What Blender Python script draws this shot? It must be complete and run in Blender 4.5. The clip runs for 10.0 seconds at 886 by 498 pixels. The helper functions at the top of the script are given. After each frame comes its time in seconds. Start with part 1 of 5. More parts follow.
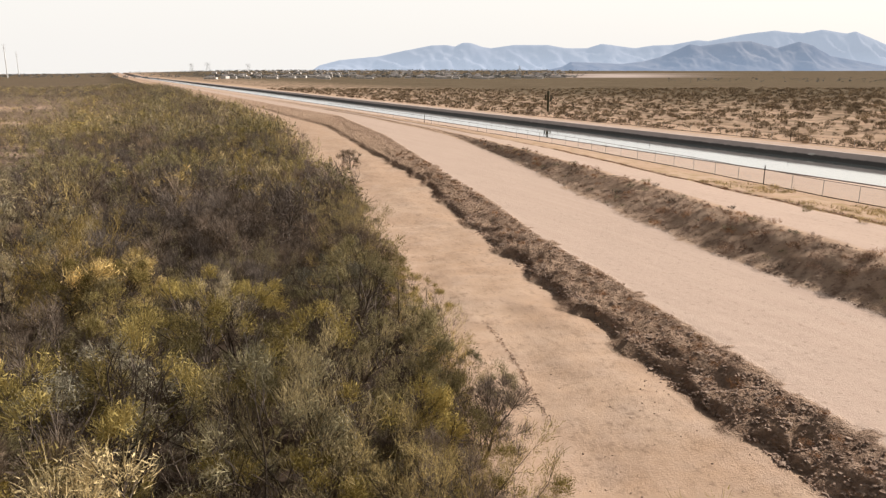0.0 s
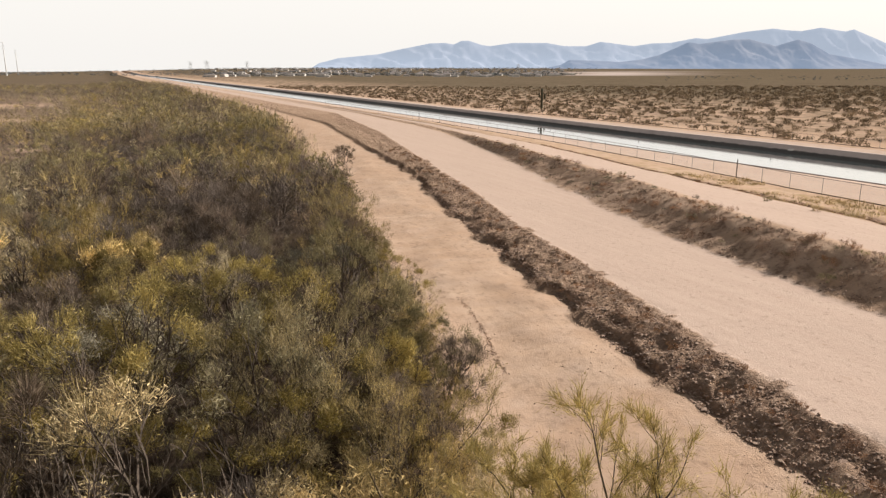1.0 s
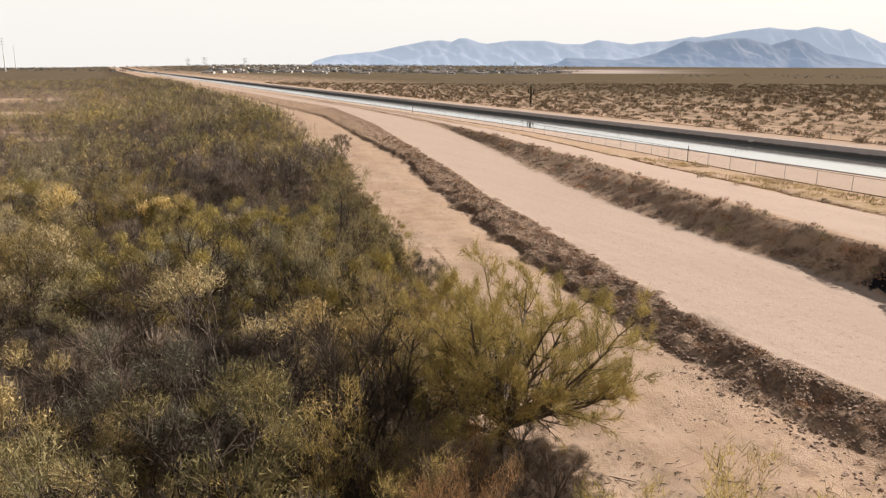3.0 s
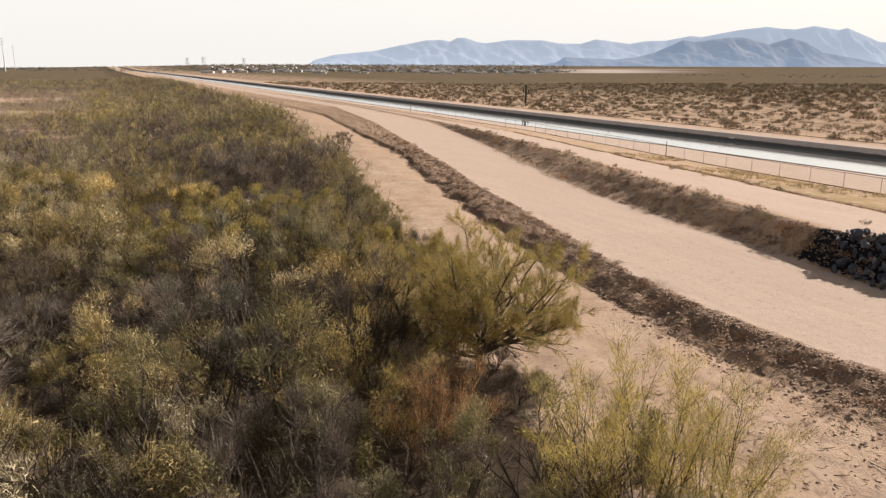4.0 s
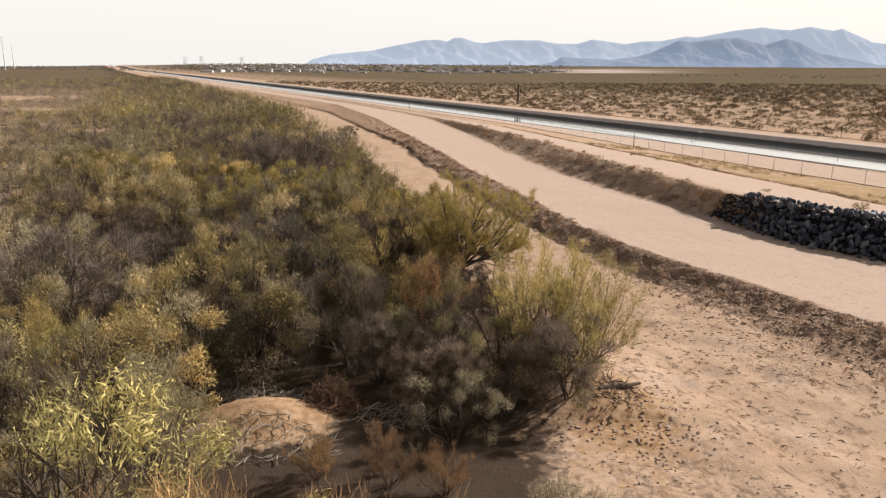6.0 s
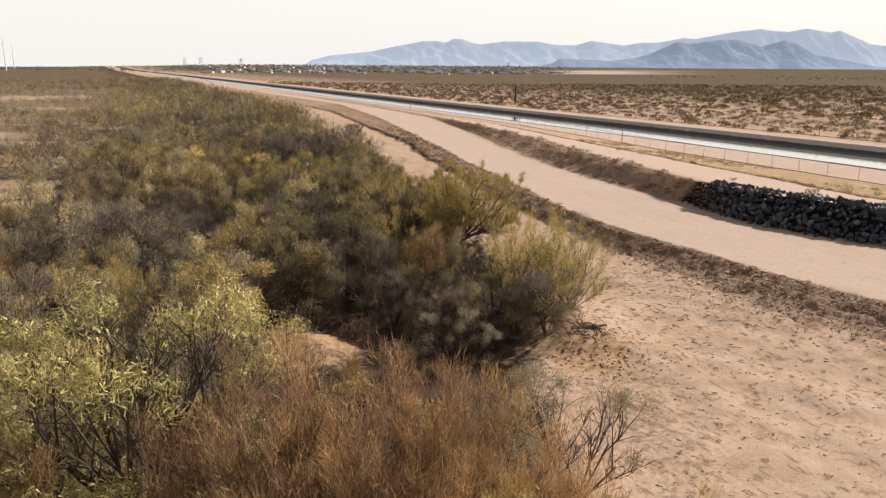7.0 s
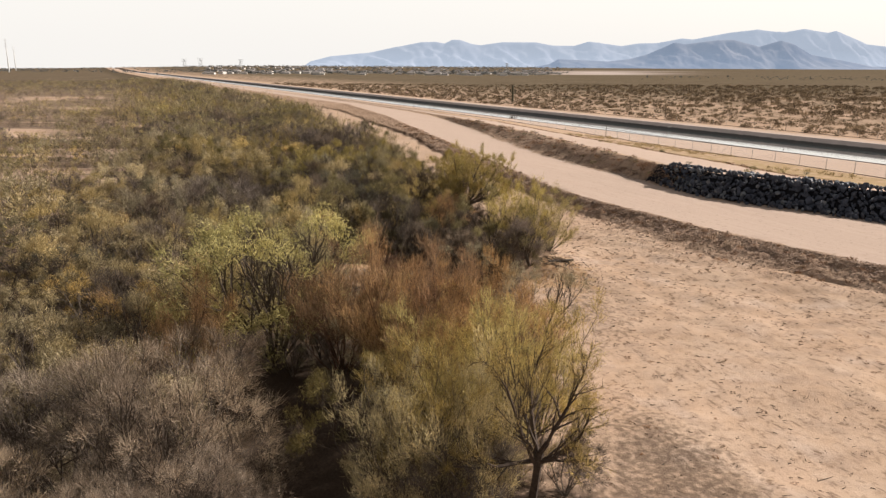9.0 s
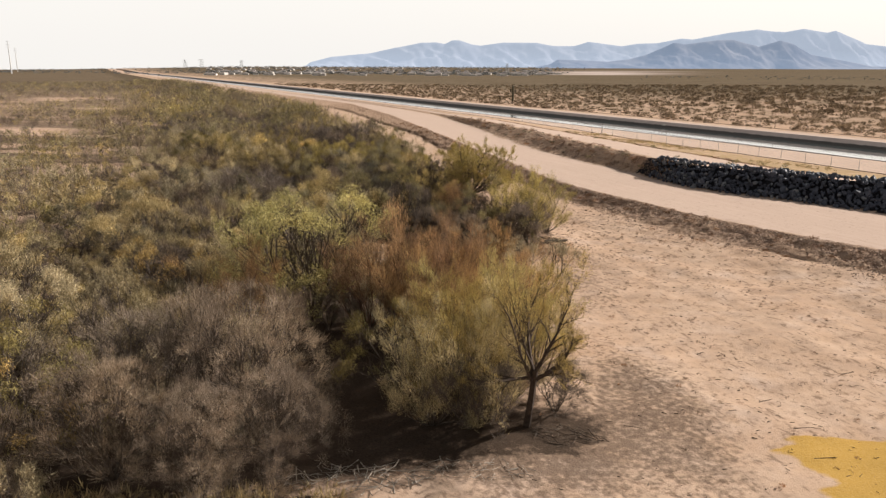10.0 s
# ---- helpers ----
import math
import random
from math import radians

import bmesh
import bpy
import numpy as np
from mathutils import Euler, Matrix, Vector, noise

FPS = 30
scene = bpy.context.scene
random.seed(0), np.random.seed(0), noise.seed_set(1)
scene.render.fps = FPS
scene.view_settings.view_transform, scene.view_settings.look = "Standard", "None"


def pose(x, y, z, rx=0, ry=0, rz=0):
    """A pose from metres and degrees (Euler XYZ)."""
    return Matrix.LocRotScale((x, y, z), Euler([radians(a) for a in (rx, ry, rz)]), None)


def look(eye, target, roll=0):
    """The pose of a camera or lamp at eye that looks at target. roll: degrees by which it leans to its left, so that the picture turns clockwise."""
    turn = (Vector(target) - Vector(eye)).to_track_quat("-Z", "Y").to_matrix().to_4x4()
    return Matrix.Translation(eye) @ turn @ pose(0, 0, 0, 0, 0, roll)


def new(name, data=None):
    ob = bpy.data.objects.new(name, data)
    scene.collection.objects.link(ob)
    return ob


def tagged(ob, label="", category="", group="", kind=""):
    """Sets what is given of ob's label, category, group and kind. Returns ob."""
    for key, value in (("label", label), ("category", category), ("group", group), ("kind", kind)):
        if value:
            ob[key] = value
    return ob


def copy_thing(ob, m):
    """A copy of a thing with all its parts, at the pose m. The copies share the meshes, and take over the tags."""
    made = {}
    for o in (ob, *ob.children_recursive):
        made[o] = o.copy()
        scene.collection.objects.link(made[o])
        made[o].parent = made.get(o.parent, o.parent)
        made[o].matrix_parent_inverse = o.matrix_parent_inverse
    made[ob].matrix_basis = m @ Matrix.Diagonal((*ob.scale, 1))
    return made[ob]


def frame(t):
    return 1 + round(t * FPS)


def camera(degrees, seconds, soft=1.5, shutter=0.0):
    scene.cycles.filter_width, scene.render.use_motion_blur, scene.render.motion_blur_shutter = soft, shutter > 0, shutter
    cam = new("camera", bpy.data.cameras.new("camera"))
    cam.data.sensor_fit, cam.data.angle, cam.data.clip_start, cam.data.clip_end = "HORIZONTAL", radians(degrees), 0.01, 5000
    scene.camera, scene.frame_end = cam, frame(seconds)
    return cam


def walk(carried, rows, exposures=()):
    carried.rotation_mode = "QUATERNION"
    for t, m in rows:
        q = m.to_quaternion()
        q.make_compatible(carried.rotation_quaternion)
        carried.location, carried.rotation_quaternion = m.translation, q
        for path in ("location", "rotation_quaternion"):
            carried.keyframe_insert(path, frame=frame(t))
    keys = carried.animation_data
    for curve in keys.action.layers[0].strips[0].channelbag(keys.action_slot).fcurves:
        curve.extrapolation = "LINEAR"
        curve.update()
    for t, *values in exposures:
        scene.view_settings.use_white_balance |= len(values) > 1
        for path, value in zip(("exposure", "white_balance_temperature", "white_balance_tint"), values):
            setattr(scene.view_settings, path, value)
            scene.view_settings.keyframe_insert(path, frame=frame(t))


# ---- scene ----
cam = camera(62.6, 10.0, soft=1.35)
PATH = [
    (0, (0.012, -0.203, 11.82), (0.012, 1.741, 11.348), 0.0),
    (0.5, (0.735, -2.272, 11.876), (0.735, -0.329, 11.402), 0.0),
    (1, (1.467, -5.018, 11.894), (1.469, -3.076, 11.417), 0.0),
    (1.5, (2.037, -7.722, 11.876), (2.04, -5.78, 11.397), 0.0),
    (2, (2.545, -11.036, 11.745), (2.549, -9.094, 11.265), 0.1),
    (2.5, (2.865, -14.592, 11.643), (2.873, -12.651, 11.161), 0.2),
    (4, (3.641, -26.851, 11.964), (3.654, -24.91, 11.479), 0.2),
    (4.5, (3.728, -31.221, 12.074), (3.745, -29.281, 11.589), 0.2),
    (5, (3.82, -35.752, 12.128), (3.839, -33.812, 11.643), 0.3),
    (5.5, (3.811, -39.833, 12.179), (3.831, -37.893, 11.693), 0.3),
    (7, (3.303, -53.77, 12.289), (3.328, -51.829, 11.806), 0.4),
    (7.5, (2.982, -58.207, 12.367), (3.009, -56.266, 11.885), 0.4),
    (8, (2.625, -63.127, 12.446), (2.653, -61.187, 11.963), 0.4),
    (8.5, (2.303, -67.424, 12.585), (2.331, -65.483, 12.103), 0.4),
    (9, (1.974, -72.046, 12.627), (2.002, -70.105, 12.146), 0.3),
    (9.5, (1.584, -76.414, 12.687), (1.61, -74.473, 12.206), 0.3),
    (10, (1.071, -80.287, 12.7), (1.098, -78.345, 12.22), 0.2),
]
walk(cam, [(t, look(eye, target, roll)) for t, eye, target, roll in PATH])

# ---- world, sun, exposure ----
SUN_AZ, SUN_EL = radians(64), radians(33)      # from the right, through thin haze
world = bpy.data.worlds.new("hazy_sky")
scene.world = world
world.use_nodes = True
wn, wl = world.node_tree.nodes, world.node_tree.links
wn.clear()
sky = wn.new("ShaderNodeTexSky")
sky.sky_type, sky.sun_disc = "NISHITA", False
sky.sun_elevation, sky.sun_rotation = SUN_EL, SUN_AZ
sky.dust_density, sky.air_density = 6.0, 1.5
bg_sky, bg_haze, mix_w, out_w = (wn.new("ShaderNode" + k) for k in ("Background", "Background", "MixShader", "OutputWorld"))
bg_sky.inputs[1].default_value = 0.09
bg_haze.inputs[0].default_value = (1.0, 0.97, 0.935, 1)
geo_w, sep_w, ramp_w = wn.new("ShaderNodeTexCoord"), wn.new("ShaderNodeSeparateXYZ"), wn.new("ShaderNodeMapRange")
ramp_w.inputs["From Min"].default_value, ramp_w.inputs["From Max"].default_value = 0.11, 0.32
ramp_w.inputs["To Min"].default_value, ramp_w.inputs["To Max"].default_value = 0.83, 0.14
wl.new(geo_w.outputs["Generated"], sep_w.inputs[0])
wl.new(sep_w.outputs["Z"], ramp_w.inputs["Value"])
wl.new(ramp_w.outputs[0], bg_haze.inputs[1])
mix_w.inputs[0].default_value = 0.8
wl.new(sky.outputs[0], bg_sky.inputs[0])
wl.new(bg_sky.outputs[0], mix_w.inputs[1])
wl.new(bg_haze.outputs[0], mix_w.inputs[2])
wl.new(mix_w.outputs[0], out_w.inputs[0])

sun_data = bpy.data.lights.new("sun", "SUN")
sun_data.energy, sun_data.angle, sun_data.color = 5.0, radians(2), (1.0, 0.945, 0.895)
sun = new("sun", sun_data)
sun_dir = Vector((math.sin(SUN_AZ) * math.cos(SUN_EL), math.cos(SUN_AZ) * math.cos(SUN_EL), math.sin(SUN_EL)))
sun.matrix_world = look(sun_dir * 60, (0, 0, 0))
scene.view_settings.exposure = 0.49


# ---- materials ----
def material(name):
    m = bpy.data.materials.new(name)
    m.use_nodes = True
    m.node_tree.nodes.clear()
    return m, m.node_tree.nodes, m.node_tree.links


def node(nodes, kind, **values):
    n = nodes.new("ShaderNode" + kind)
    for k, v in values.items():
        if k == "data_type":
            n.data_type = v
        elif k == "operation":
            n.operation = v
        else:
            n.inputs[k].default_value = v
    return n


def rgba(c):
    return (c[0], c[1], c[2], 1)


def noise_value(nodes, links, scale, detail=4.0, low=0.35, high=0.65, stretch=None, turn=0.0):
    """A 0..1 value from noise at real-world size (scale: features per metre)."""
    geo = nodes.new("ShaderNodeNewGeometry")
    src = geo.outputs["Position"]
    if stretch:
        mp = nodes.new("ShaderNodeMapping")
        mp.inputs["Scale"].default_value = stretch
        rot = nodes.new("ShaderNodeMapping")
        rot.inputs["Rotation"].default_value = (0, 0, turn)
        links.new(src, rot.inputs[0])
        links.new(rot.outputs[0], mp.inputs[0])
        src = mp.outputs[0]
    n = node(nodes, "TexNoise", Scale=scale, Detail=detail, Roughness=0.6)
    links.new(src, n.inputs["Vector"])
    r = node(nodes, "MapRange", **{"From Min": low, "From Max": high})
    links.new(n.outputs["Fac"], r.inputs["Value"])
    return r.outputs[0]


def blend(nodes, links, fac, a, b):
    m = nodes.new("ShaderNodeMix")
    m.data_type = "RGBA"
    for slot, v in ((0, fac), (6, a), (7, b)):
        if hasattr(v, "is_linked"):
            links.new(v, m.inputs[slot])
        elif slot == 0:
            m.inputs[0].default_value = v
        else:
            m.inputs[slot].default_value = rgba(v)
    return m.outputs[2]


def maths(nodes, links, op, a, b):
    n = node(nodes, "Math", operation=op)
    for i, v in enumerate((a, b)):
        if hasattr(v, "is_linked"):
            links.new(v, n.inputs[i])
        else:
            n.inputs[i].default_value = v
    return n.outputs[0]


def finish(m, nodes, links, colour, rough=0.9, bump=None, bump_size=0.05, metal=0.0, spec=0.25, strength=0.6):
    p = node(nodes, "BsdfPrincipled", Roughness=rough, Metallic=metal)
    p.inputs["Specular IOR Level"].default_value = spec
    if hasattr(colour, "is_linked"):
        links.new(colour, p.inputs["Base Color"])
    else:
        p.inputs["Base Color"].default_value = rgba(colour)
    if bump is not None:
        b = node(nodes, "Bump", Strength=strength, Distance=bump_size)
        links.new(bump, b.inputs["Height"])
        links.new(b.outputs[0], p.inputs["Normal"])
    o = nodes.new("ShaderNodeOutputMaterial")
    links.new(p.outputs[0], o.inputs[0])
    return m


def surface(name, a, b, scale=2.0, fine=30.0, rough=0.85, bump_size=0.02, metal=0.0, spec=0.25):
    """A matt surface in two tones with coarse stains and fine grain."""
    m, n, l = material(name)
    coarse = noise_value(n, l, scale)
    grain = noise_value(n, l, fine, 3, 0.3, 0.7)
    c = blend(n, l, coarse, a, b)
    c = blend(n, l, maths(n, l, "MULTIPLY", grain, 0.35), c, tuple(0.6 * v for v in a))
    return finish(m, n, l, c, rough, grain, bump_size, metal, spec)


def foliage(name, a, b, c, see_through=0.22, spread=(0.75, 1.75)):
    """Leaves or twigs: three tones, from leaf to leaf, bush to bush and stand to stand."""
    m, n, l = material(name)
    geo = n.new("ShaderNodeNewGeometry")
    ob = n.new("ShaderNodeObjectInfo")
    stand = noise_value(n, l, 0.16, 2)
    clump = noise_value(n, l, 0.9, 3)
    col = blend(n, l, clump, a, b)
    own = n.new("ShaderNodeAttribute")
    own.attribute_name = "tone"
    u = maths(n, l, "FRACT", maths(n, l, "ADD", own.outputs["Fac"], ob.outputs["Random"]), 0.0)
    u2 = maths(n, l, "FRACT", maths(n, l, "MULTIPLY", u, 7.31), 0.0)
    per = maths(n, l, "MULTIPLY", maths(n, l, "ADD", stand, u2), 0.42)
    col = blend(n, l, per, col, c)
    hsv = node(n, "HueSaturation")
    vr = node(n, "MapRange", **{"To Min": 0.55, "To Max": 1.5})
    l.new(geo.outputs["Random Per Island"], vr.inputs["Value"])
    bush = node(n, "MapRange", **{"To Min": spread[0], "To Max": spread[1]})
    l.new(u, bush.inputs["Value"])
    patch = node(n, "MapRange", **{"To Min": 0.75, "To Max": 1.3})
    l.new(noise_value(n, l, 0.33, 3, 0.3, 0.7), patch.inputs["Value"])
    steady = spread[1] - spread[0] < 0.55
    sat = node(n, "MapRange", **{"To Min": 0.92 if steady else 0.8, "To Max": 1.03 if steady else 1.2})
    l.new(u2, sat.inputs["Value"])
    l.new(sat.outputs[0], hsv.inputs["Saturation"])
    l.new(maths(n, l, "MULTIPLY", maths(n, l, "MULTIPLY", vr.outputs[0], bush.outputs[0]), patch.outputs[0]), hsv.inputs["Value"])
    l.new(col, hsv.inputs["Color"])
    d, t, mx, o = (n.new("ShaderNode" + k) for k in ("BsdfDiffuse", "BsdfTranslucent", "MixShader", "OutputMaterial"))
    mx.inputs[0].default_value = see_through
    l.new(hsv.outputs[0], d.inputs[0])
    l.new(hsv.outputs[0], t.inputs[0])
    l.new(d.outputs[0], mx.inputs[1])
    l.new(t.outputs[0], mx.inputs[2])
    l.new(mx.outputs[0], o.inputs[0])
    return m


def ground_material():
    """Desert soil: pale graded sand, dark crumbly bank soil, plant litter and far scrub, mixed by the masks of the sheet."""
    m, n, l = material("desert_soil")

    def mask(name):
        a = n.new("ShaderNodeAttribute")
        a.attribute_name = name
        return a.outputs["Fac"]

    def broken(name, scale, spread=0.9, detail=5.0, lo=0.35, hi=0.65):
        """The mask with a ragged edge."""
        v = noise_value(n, l, scale, detail, 0.25, 0.75)
        s = maths(n, l, "ADD", mask(name), maths(n, l, "MULTIPLY", maths(n, l, "SUBTRACT", v, 0.5), spread))
        r = node(n, "MapRange", **{"From Min": lo, "From Max": hi})
        l.new(s, r.inputs["Value"])
        return r.outputs[0]

    coarse = noise_value(n, l, 0.12, 4)
    mid = noise_value(n, l, 0.8, 5, 0.3, 0.7)
    tracks = noise_value(n, l, 1.0, 4, 0.35, 0.7, (1.6, 0.05, 1.0), -0.42)
    grain = noise_value(n, l, 9.0, 4, 0.3, 0.7)
    fine = noise_value(n, l, 40.0, 2, 0.3, 0.7)
    sand = blend(n, l, coarse, (0.515, 0.368, 0.262), (0.482, 0.325, 0.218))
    sand = blend(n, l, maths(n, l, "MULTIPLY", mid, 0.35), sand, (0.515, 0.392, 0.315))
    sand = blend(n, l, maths(n, l, "MULTIPLY", noise_value(n, l, 0.35, 5, 0.45, 0.7), 0.4), sand, (0.41, 0.27, 0.18))
    sand = blend(n, l, maths(n, l, "MULTIPLY", noise_value(n, l, 1.0, 5, 0.45, 0.75, (2.2, 0.14, 1.0), -0.35), 0.3), sand, (0.36, 0.245, 0.17))
    road = blend(n, l, maths(n, l, "MULTIPLY", tracks, 0.5), (0.485, 0.364, 0.292), (0.545, 0.424, 0.346))
    col = blend(n, l, mask("road"), sand, road)
    dull = noise_value(n, l, 0.55, 7, 0.50, 0.70)
    col = blend(n, l, maths(n, l, "MULTIPLY", maths(n, l, "MULTIPLY", dull, mask("rough")), 0.5), col, (0.285, 0.208, 0.162))
    pale_v = noise_value(n, l, 0.28, 5, 0.52, 0.72)
    col = blend(n, l, maths(n, l, "MULTIPLY", maths(n, l, "MULTIPLY", pale_v, mask("rough")), 0.5), col, (0.56, 0.440, 0.362))
    pits = noise_value(n, l, 2.0, 8, 0.53, 0.64)
    gate = noise_value(n, l, 0.3, 4, 0.42, 0.62)
    col = blend(n, l, maths(n, l, "MULTIPLY", maths(n, l, "MULTIPLY", maths(n, l, "MULTIPLY", pits, gate), mask("rough")), 0.9), col, (0.165, 0.105, 0.070))
    scuffs = noise_value(n, l, 1.6, 6, 0.57, 0.66, (1.7, 0.55, 1.0), -0.42)
    col = blend(n, l, maths(n, l, "MULTIPLY", maths(n, l, "MULTIPLY", scuffs, mask("rough")), 0.75), col, (0.20, 0.135, 0.095))
    lumps = noise_value(n, l, 2.2, 6, 0.40, 0.62)
    bank = blend(n, l, lumps, (0.195, 0.126, 0.092), (0.520, 0.368, 0.268))
    bank = blend(n, l, maths(n, l, "MULTIPLY", grain, 0.3), bank, (0.15, 0.10, 0.072))
    bank = blend(n, l, noise_value(n, l, 0.45, 4, 0.52, 0.75), bank, (0.40, 0.275, 0.185))
    bank = blend(n, l, maths(n, l, "MULTIPLY", mid, 0.35), bank, (0.235, 0.150, 0.098))
    bank = blend(n, l, maths(n, l, "MULTIPLY", mask("sandy"), 0.62), bank, (0.42, 0.285, 0.195))
    col = blend(n, l, maths(n, l, "MULTIPLY", broken("bank", 0.9, 1.15, 6.0), 0.92), col, bank)
    # scarp soil, darkened for the shade on its left-facing step
    scarp = blend(n, l, lumps, (0.155, 0.098, 0.070), (0.31, 0.205, 0.142))
    col = blend(n, l, maths(n, l, "MULTIPLY", broken("scarp", 1.1, 0.8, 6.0), 0.9), col, scarp)
    straw = blend(n, l, grain, (0.27, 0.19, 0.09), (0.38, 0.28, 0.15))
    col = blend(n, l, maths(n, l, "MULTIPLY", broken("straw", 0.5), 0.75), col, straw)
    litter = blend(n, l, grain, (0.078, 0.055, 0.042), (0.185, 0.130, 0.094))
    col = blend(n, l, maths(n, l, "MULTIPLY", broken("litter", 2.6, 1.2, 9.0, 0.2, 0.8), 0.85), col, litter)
    # thicket floor: dark litter, with the bushes' shade put into its tone
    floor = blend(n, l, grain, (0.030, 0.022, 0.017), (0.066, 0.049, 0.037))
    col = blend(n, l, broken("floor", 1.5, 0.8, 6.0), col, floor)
    gold = blend(n, l, grain, (0.40, 0.235, 0.05), (0.46, 0.29, 0.09))
    col = blend(n, l, broken("gold", 1.2, 0.5), col, gold)
    dug = blend(n, l, lumps, (0.30, 0.18, 0.098), (0.46, 0.31, 0.19))
    col = blend(n, l, broken("dug", 1.1, 0.9, 6.0), col, dug)
    scrub_v = noise_value(n, l, 0.22, 6, 0.35, 0.62, (1.0, 0.45, 1.0))
    scrub_c = blend(n, l, noise_value(n, l, 0.02, 4), (0.090, 0.071, 0.046), (0.124, 0.100, 0.067))
    col = blend(n, l, maths(n, l, "MULTIPLY", mask("scrub"), scrub_v), col, scrub_c)
    col = blend(n, l, mask("far"), col, scrub_c)
    col = blend(n, l, mask("pale"), col, (0.52, 0.43, 0.385))
    col = blend(n, l, maths(n, l, "MULTIPLY", fine, 0.16), col, (0.25, 0.165, 0.11))
    # soil under the rock pile near-black: the gaps' shade put into colour
    col = blend(n, l, broken("pile_gaps", 1.4, 0.5), col, (0.022, 0.021, 0.024))
    soft = maths(n, l, "ADD", maths(n, l, "MULTIPLY", grain, 0.16), maths(n, l, "MULTIPLY", mid, 0.3))
    hard = maths(n, l, "MULTIPLY", maths(n, l, "ADD", lumps, grain), mask("bank"))
    return finish(m, n, l, col, 0.95, maths(n, l, "ADD", soft, hard), 0.09, spec=0.0, strength=0.8)


def water_material():
    m, n, l = material("canal_water")
    ripples = noise_value(n, l, 1.2, 3, 0.2, 0.8, (1.0, 0.35, 1.0), -0.42)
    bump = node(n, "Bump", Strength=0.08, Distance=0.02)
    l.new(ripples, bump.inputs["Height"])
    d, g = node(n, "BsdfDiffuse", Color=(0.07, 0.085, 0.085, 1)), node(n, "BsdfGlossy", Color=(1.0, 1.0, 1.0, 1), Roughness=0.06)
    mx, o = node(n, "MixShader", Fac=0.8), n.new("ShaderNodeOutputMaterial")
    l.new(bump.outputs[0], g.inputs["Normal"])
    l.new(d.outputs[0], mx.inputs[1])
    l.new(g.outputs[0], mx.inputs[2])
    l.new(mx.outputs[0], o.inputs[0])
    return m


def hill_material(name, rock, shade, veil, glow):
    """Far slopes; the haze of kilometres of air is added as a blue glow."""
    m, n, l = material(name)
    v = noise_value(n, l, 0.006, 8, 0.35, 0.65)
    col = blend(n, l, v, rock, shade)
    p = node(n, "BsdfDiffuse")
    l.new(col, p.inputs[0])
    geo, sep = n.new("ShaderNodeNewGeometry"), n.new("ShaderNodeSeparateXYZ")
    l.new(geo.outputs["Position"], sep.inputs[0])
    # haze put in as emission, stronger towards the foot of the slopes
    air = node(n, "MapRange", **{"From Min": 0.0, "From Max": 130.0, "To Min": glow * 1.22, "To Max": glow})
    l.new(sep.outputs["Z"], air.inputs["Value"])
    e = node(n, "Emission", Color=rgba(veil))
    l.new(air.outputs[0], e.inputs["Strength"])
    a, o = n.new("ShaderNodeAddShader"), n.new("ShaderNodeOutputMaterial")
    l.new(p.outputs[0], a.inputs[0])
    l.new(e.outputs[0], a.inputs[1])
    l.new(a.outputs[0], o.inputs[0])
    return m


def rock_material():
    """Dark basalt; here and there a paler stone."""
    m, n, l = material("dark_basalt")
    ob, geo = n.new("ShaderNodeObjectInfo"), n.new("ShaderNodeNewGeometry")
    coarse, grain = noise_value(n, l, 1.2), noise_value(n, l, 14.0, 3, 0.3, 0.7)
    col = blend(n, l, coarse, (0.027, 0.030, 0.043), (0.066, 0.072, 0.096))
    pick_r = maths(n, l, "GREATER_THAN", maths(n, l, "MULTIPLY", ob.outputs["Random"], 1.0), 0.90)
    pick_i = maths(n, l, "GREATER_THAN", geo.outputs["Random Per Island"], 0.93)
    col = blend(n, l, maths(n, l, "MULTIPLY", maths(n, l, "MAXIMUM", pick_r, pick_i), 0.8), col, (0.16, 0.165, 0.175))
    return finish(m, n, l, col, 0.6, grain, 0.03, spec=0.45)


M_GROUND = ground_material()
M_WATER = water_material()
def lining_material():
    """Weathered concrete with a darker band above the waterline."""
    m, n, l = material("weathered_concrete")
    geo, sep = n.new("ShaderNodeNewGeometry"), n.new("ShaderNodeSeparateXYZ")
    l.new(geo.outputs["Position"], sep.inputs[0])
    stain = noise_value(n, l, 0.4, 5)
    col = blend(n, l, stain, (0.52, 0.425, 0.375), (0.60, 0.49, 0.435))
    grain = noise_value(n, l, 6.0, 3, 0.3, 0.7)
    level = maths(n, l, "ADD", sep.outputs["Z"], maths(n, l, "MULTIPLY", noise_value(n, l, 0.7, 4), 0.12))
    dark_band = node(n, "MapRange", **{"From Min": -3.18, "From Max": -3.34})
    l.new(level, dark_band.inputs["Value"])
    col = blend(n, l, maths(n, l, "MULTIPLY", grain, 0.2), col, (0.25, 0.19, 0.16))
    col = blend(n, l, dark_band.outputs[0], col, (0.085, 0.076, 0.068))
    return finish(m, n, l, col, 0.85, grain, 0.02)


M_CONCRETE = lining_material()
M_LIP = surface("dark_concrete_edge", (0.22, 0.18, 0.16), (0.30, 0.25, 0.225), 0.6, 8.0, 0.85)
M_GALV = surface("galvanised_steel", (0.30, 0.29, 0.28), (0.38, 0.37, 0.35), 3.0, 40.0, 0.5, 0.001, 0.6, 0.4)
M_RUST = surface("dark_rusted_steel", (0.06, 0.045, 0.035), (0.10, 0.07, 0.05), 4.0, 40.0, 0.8, 0.002)
M_ROCK = rock_material()
M_CLOD = surface("dry_bank_clods", (0.25, 0.165, 0.12), (0.49, 0.355, 0.265), 2.0, 25.0, 0.95, 0.02)
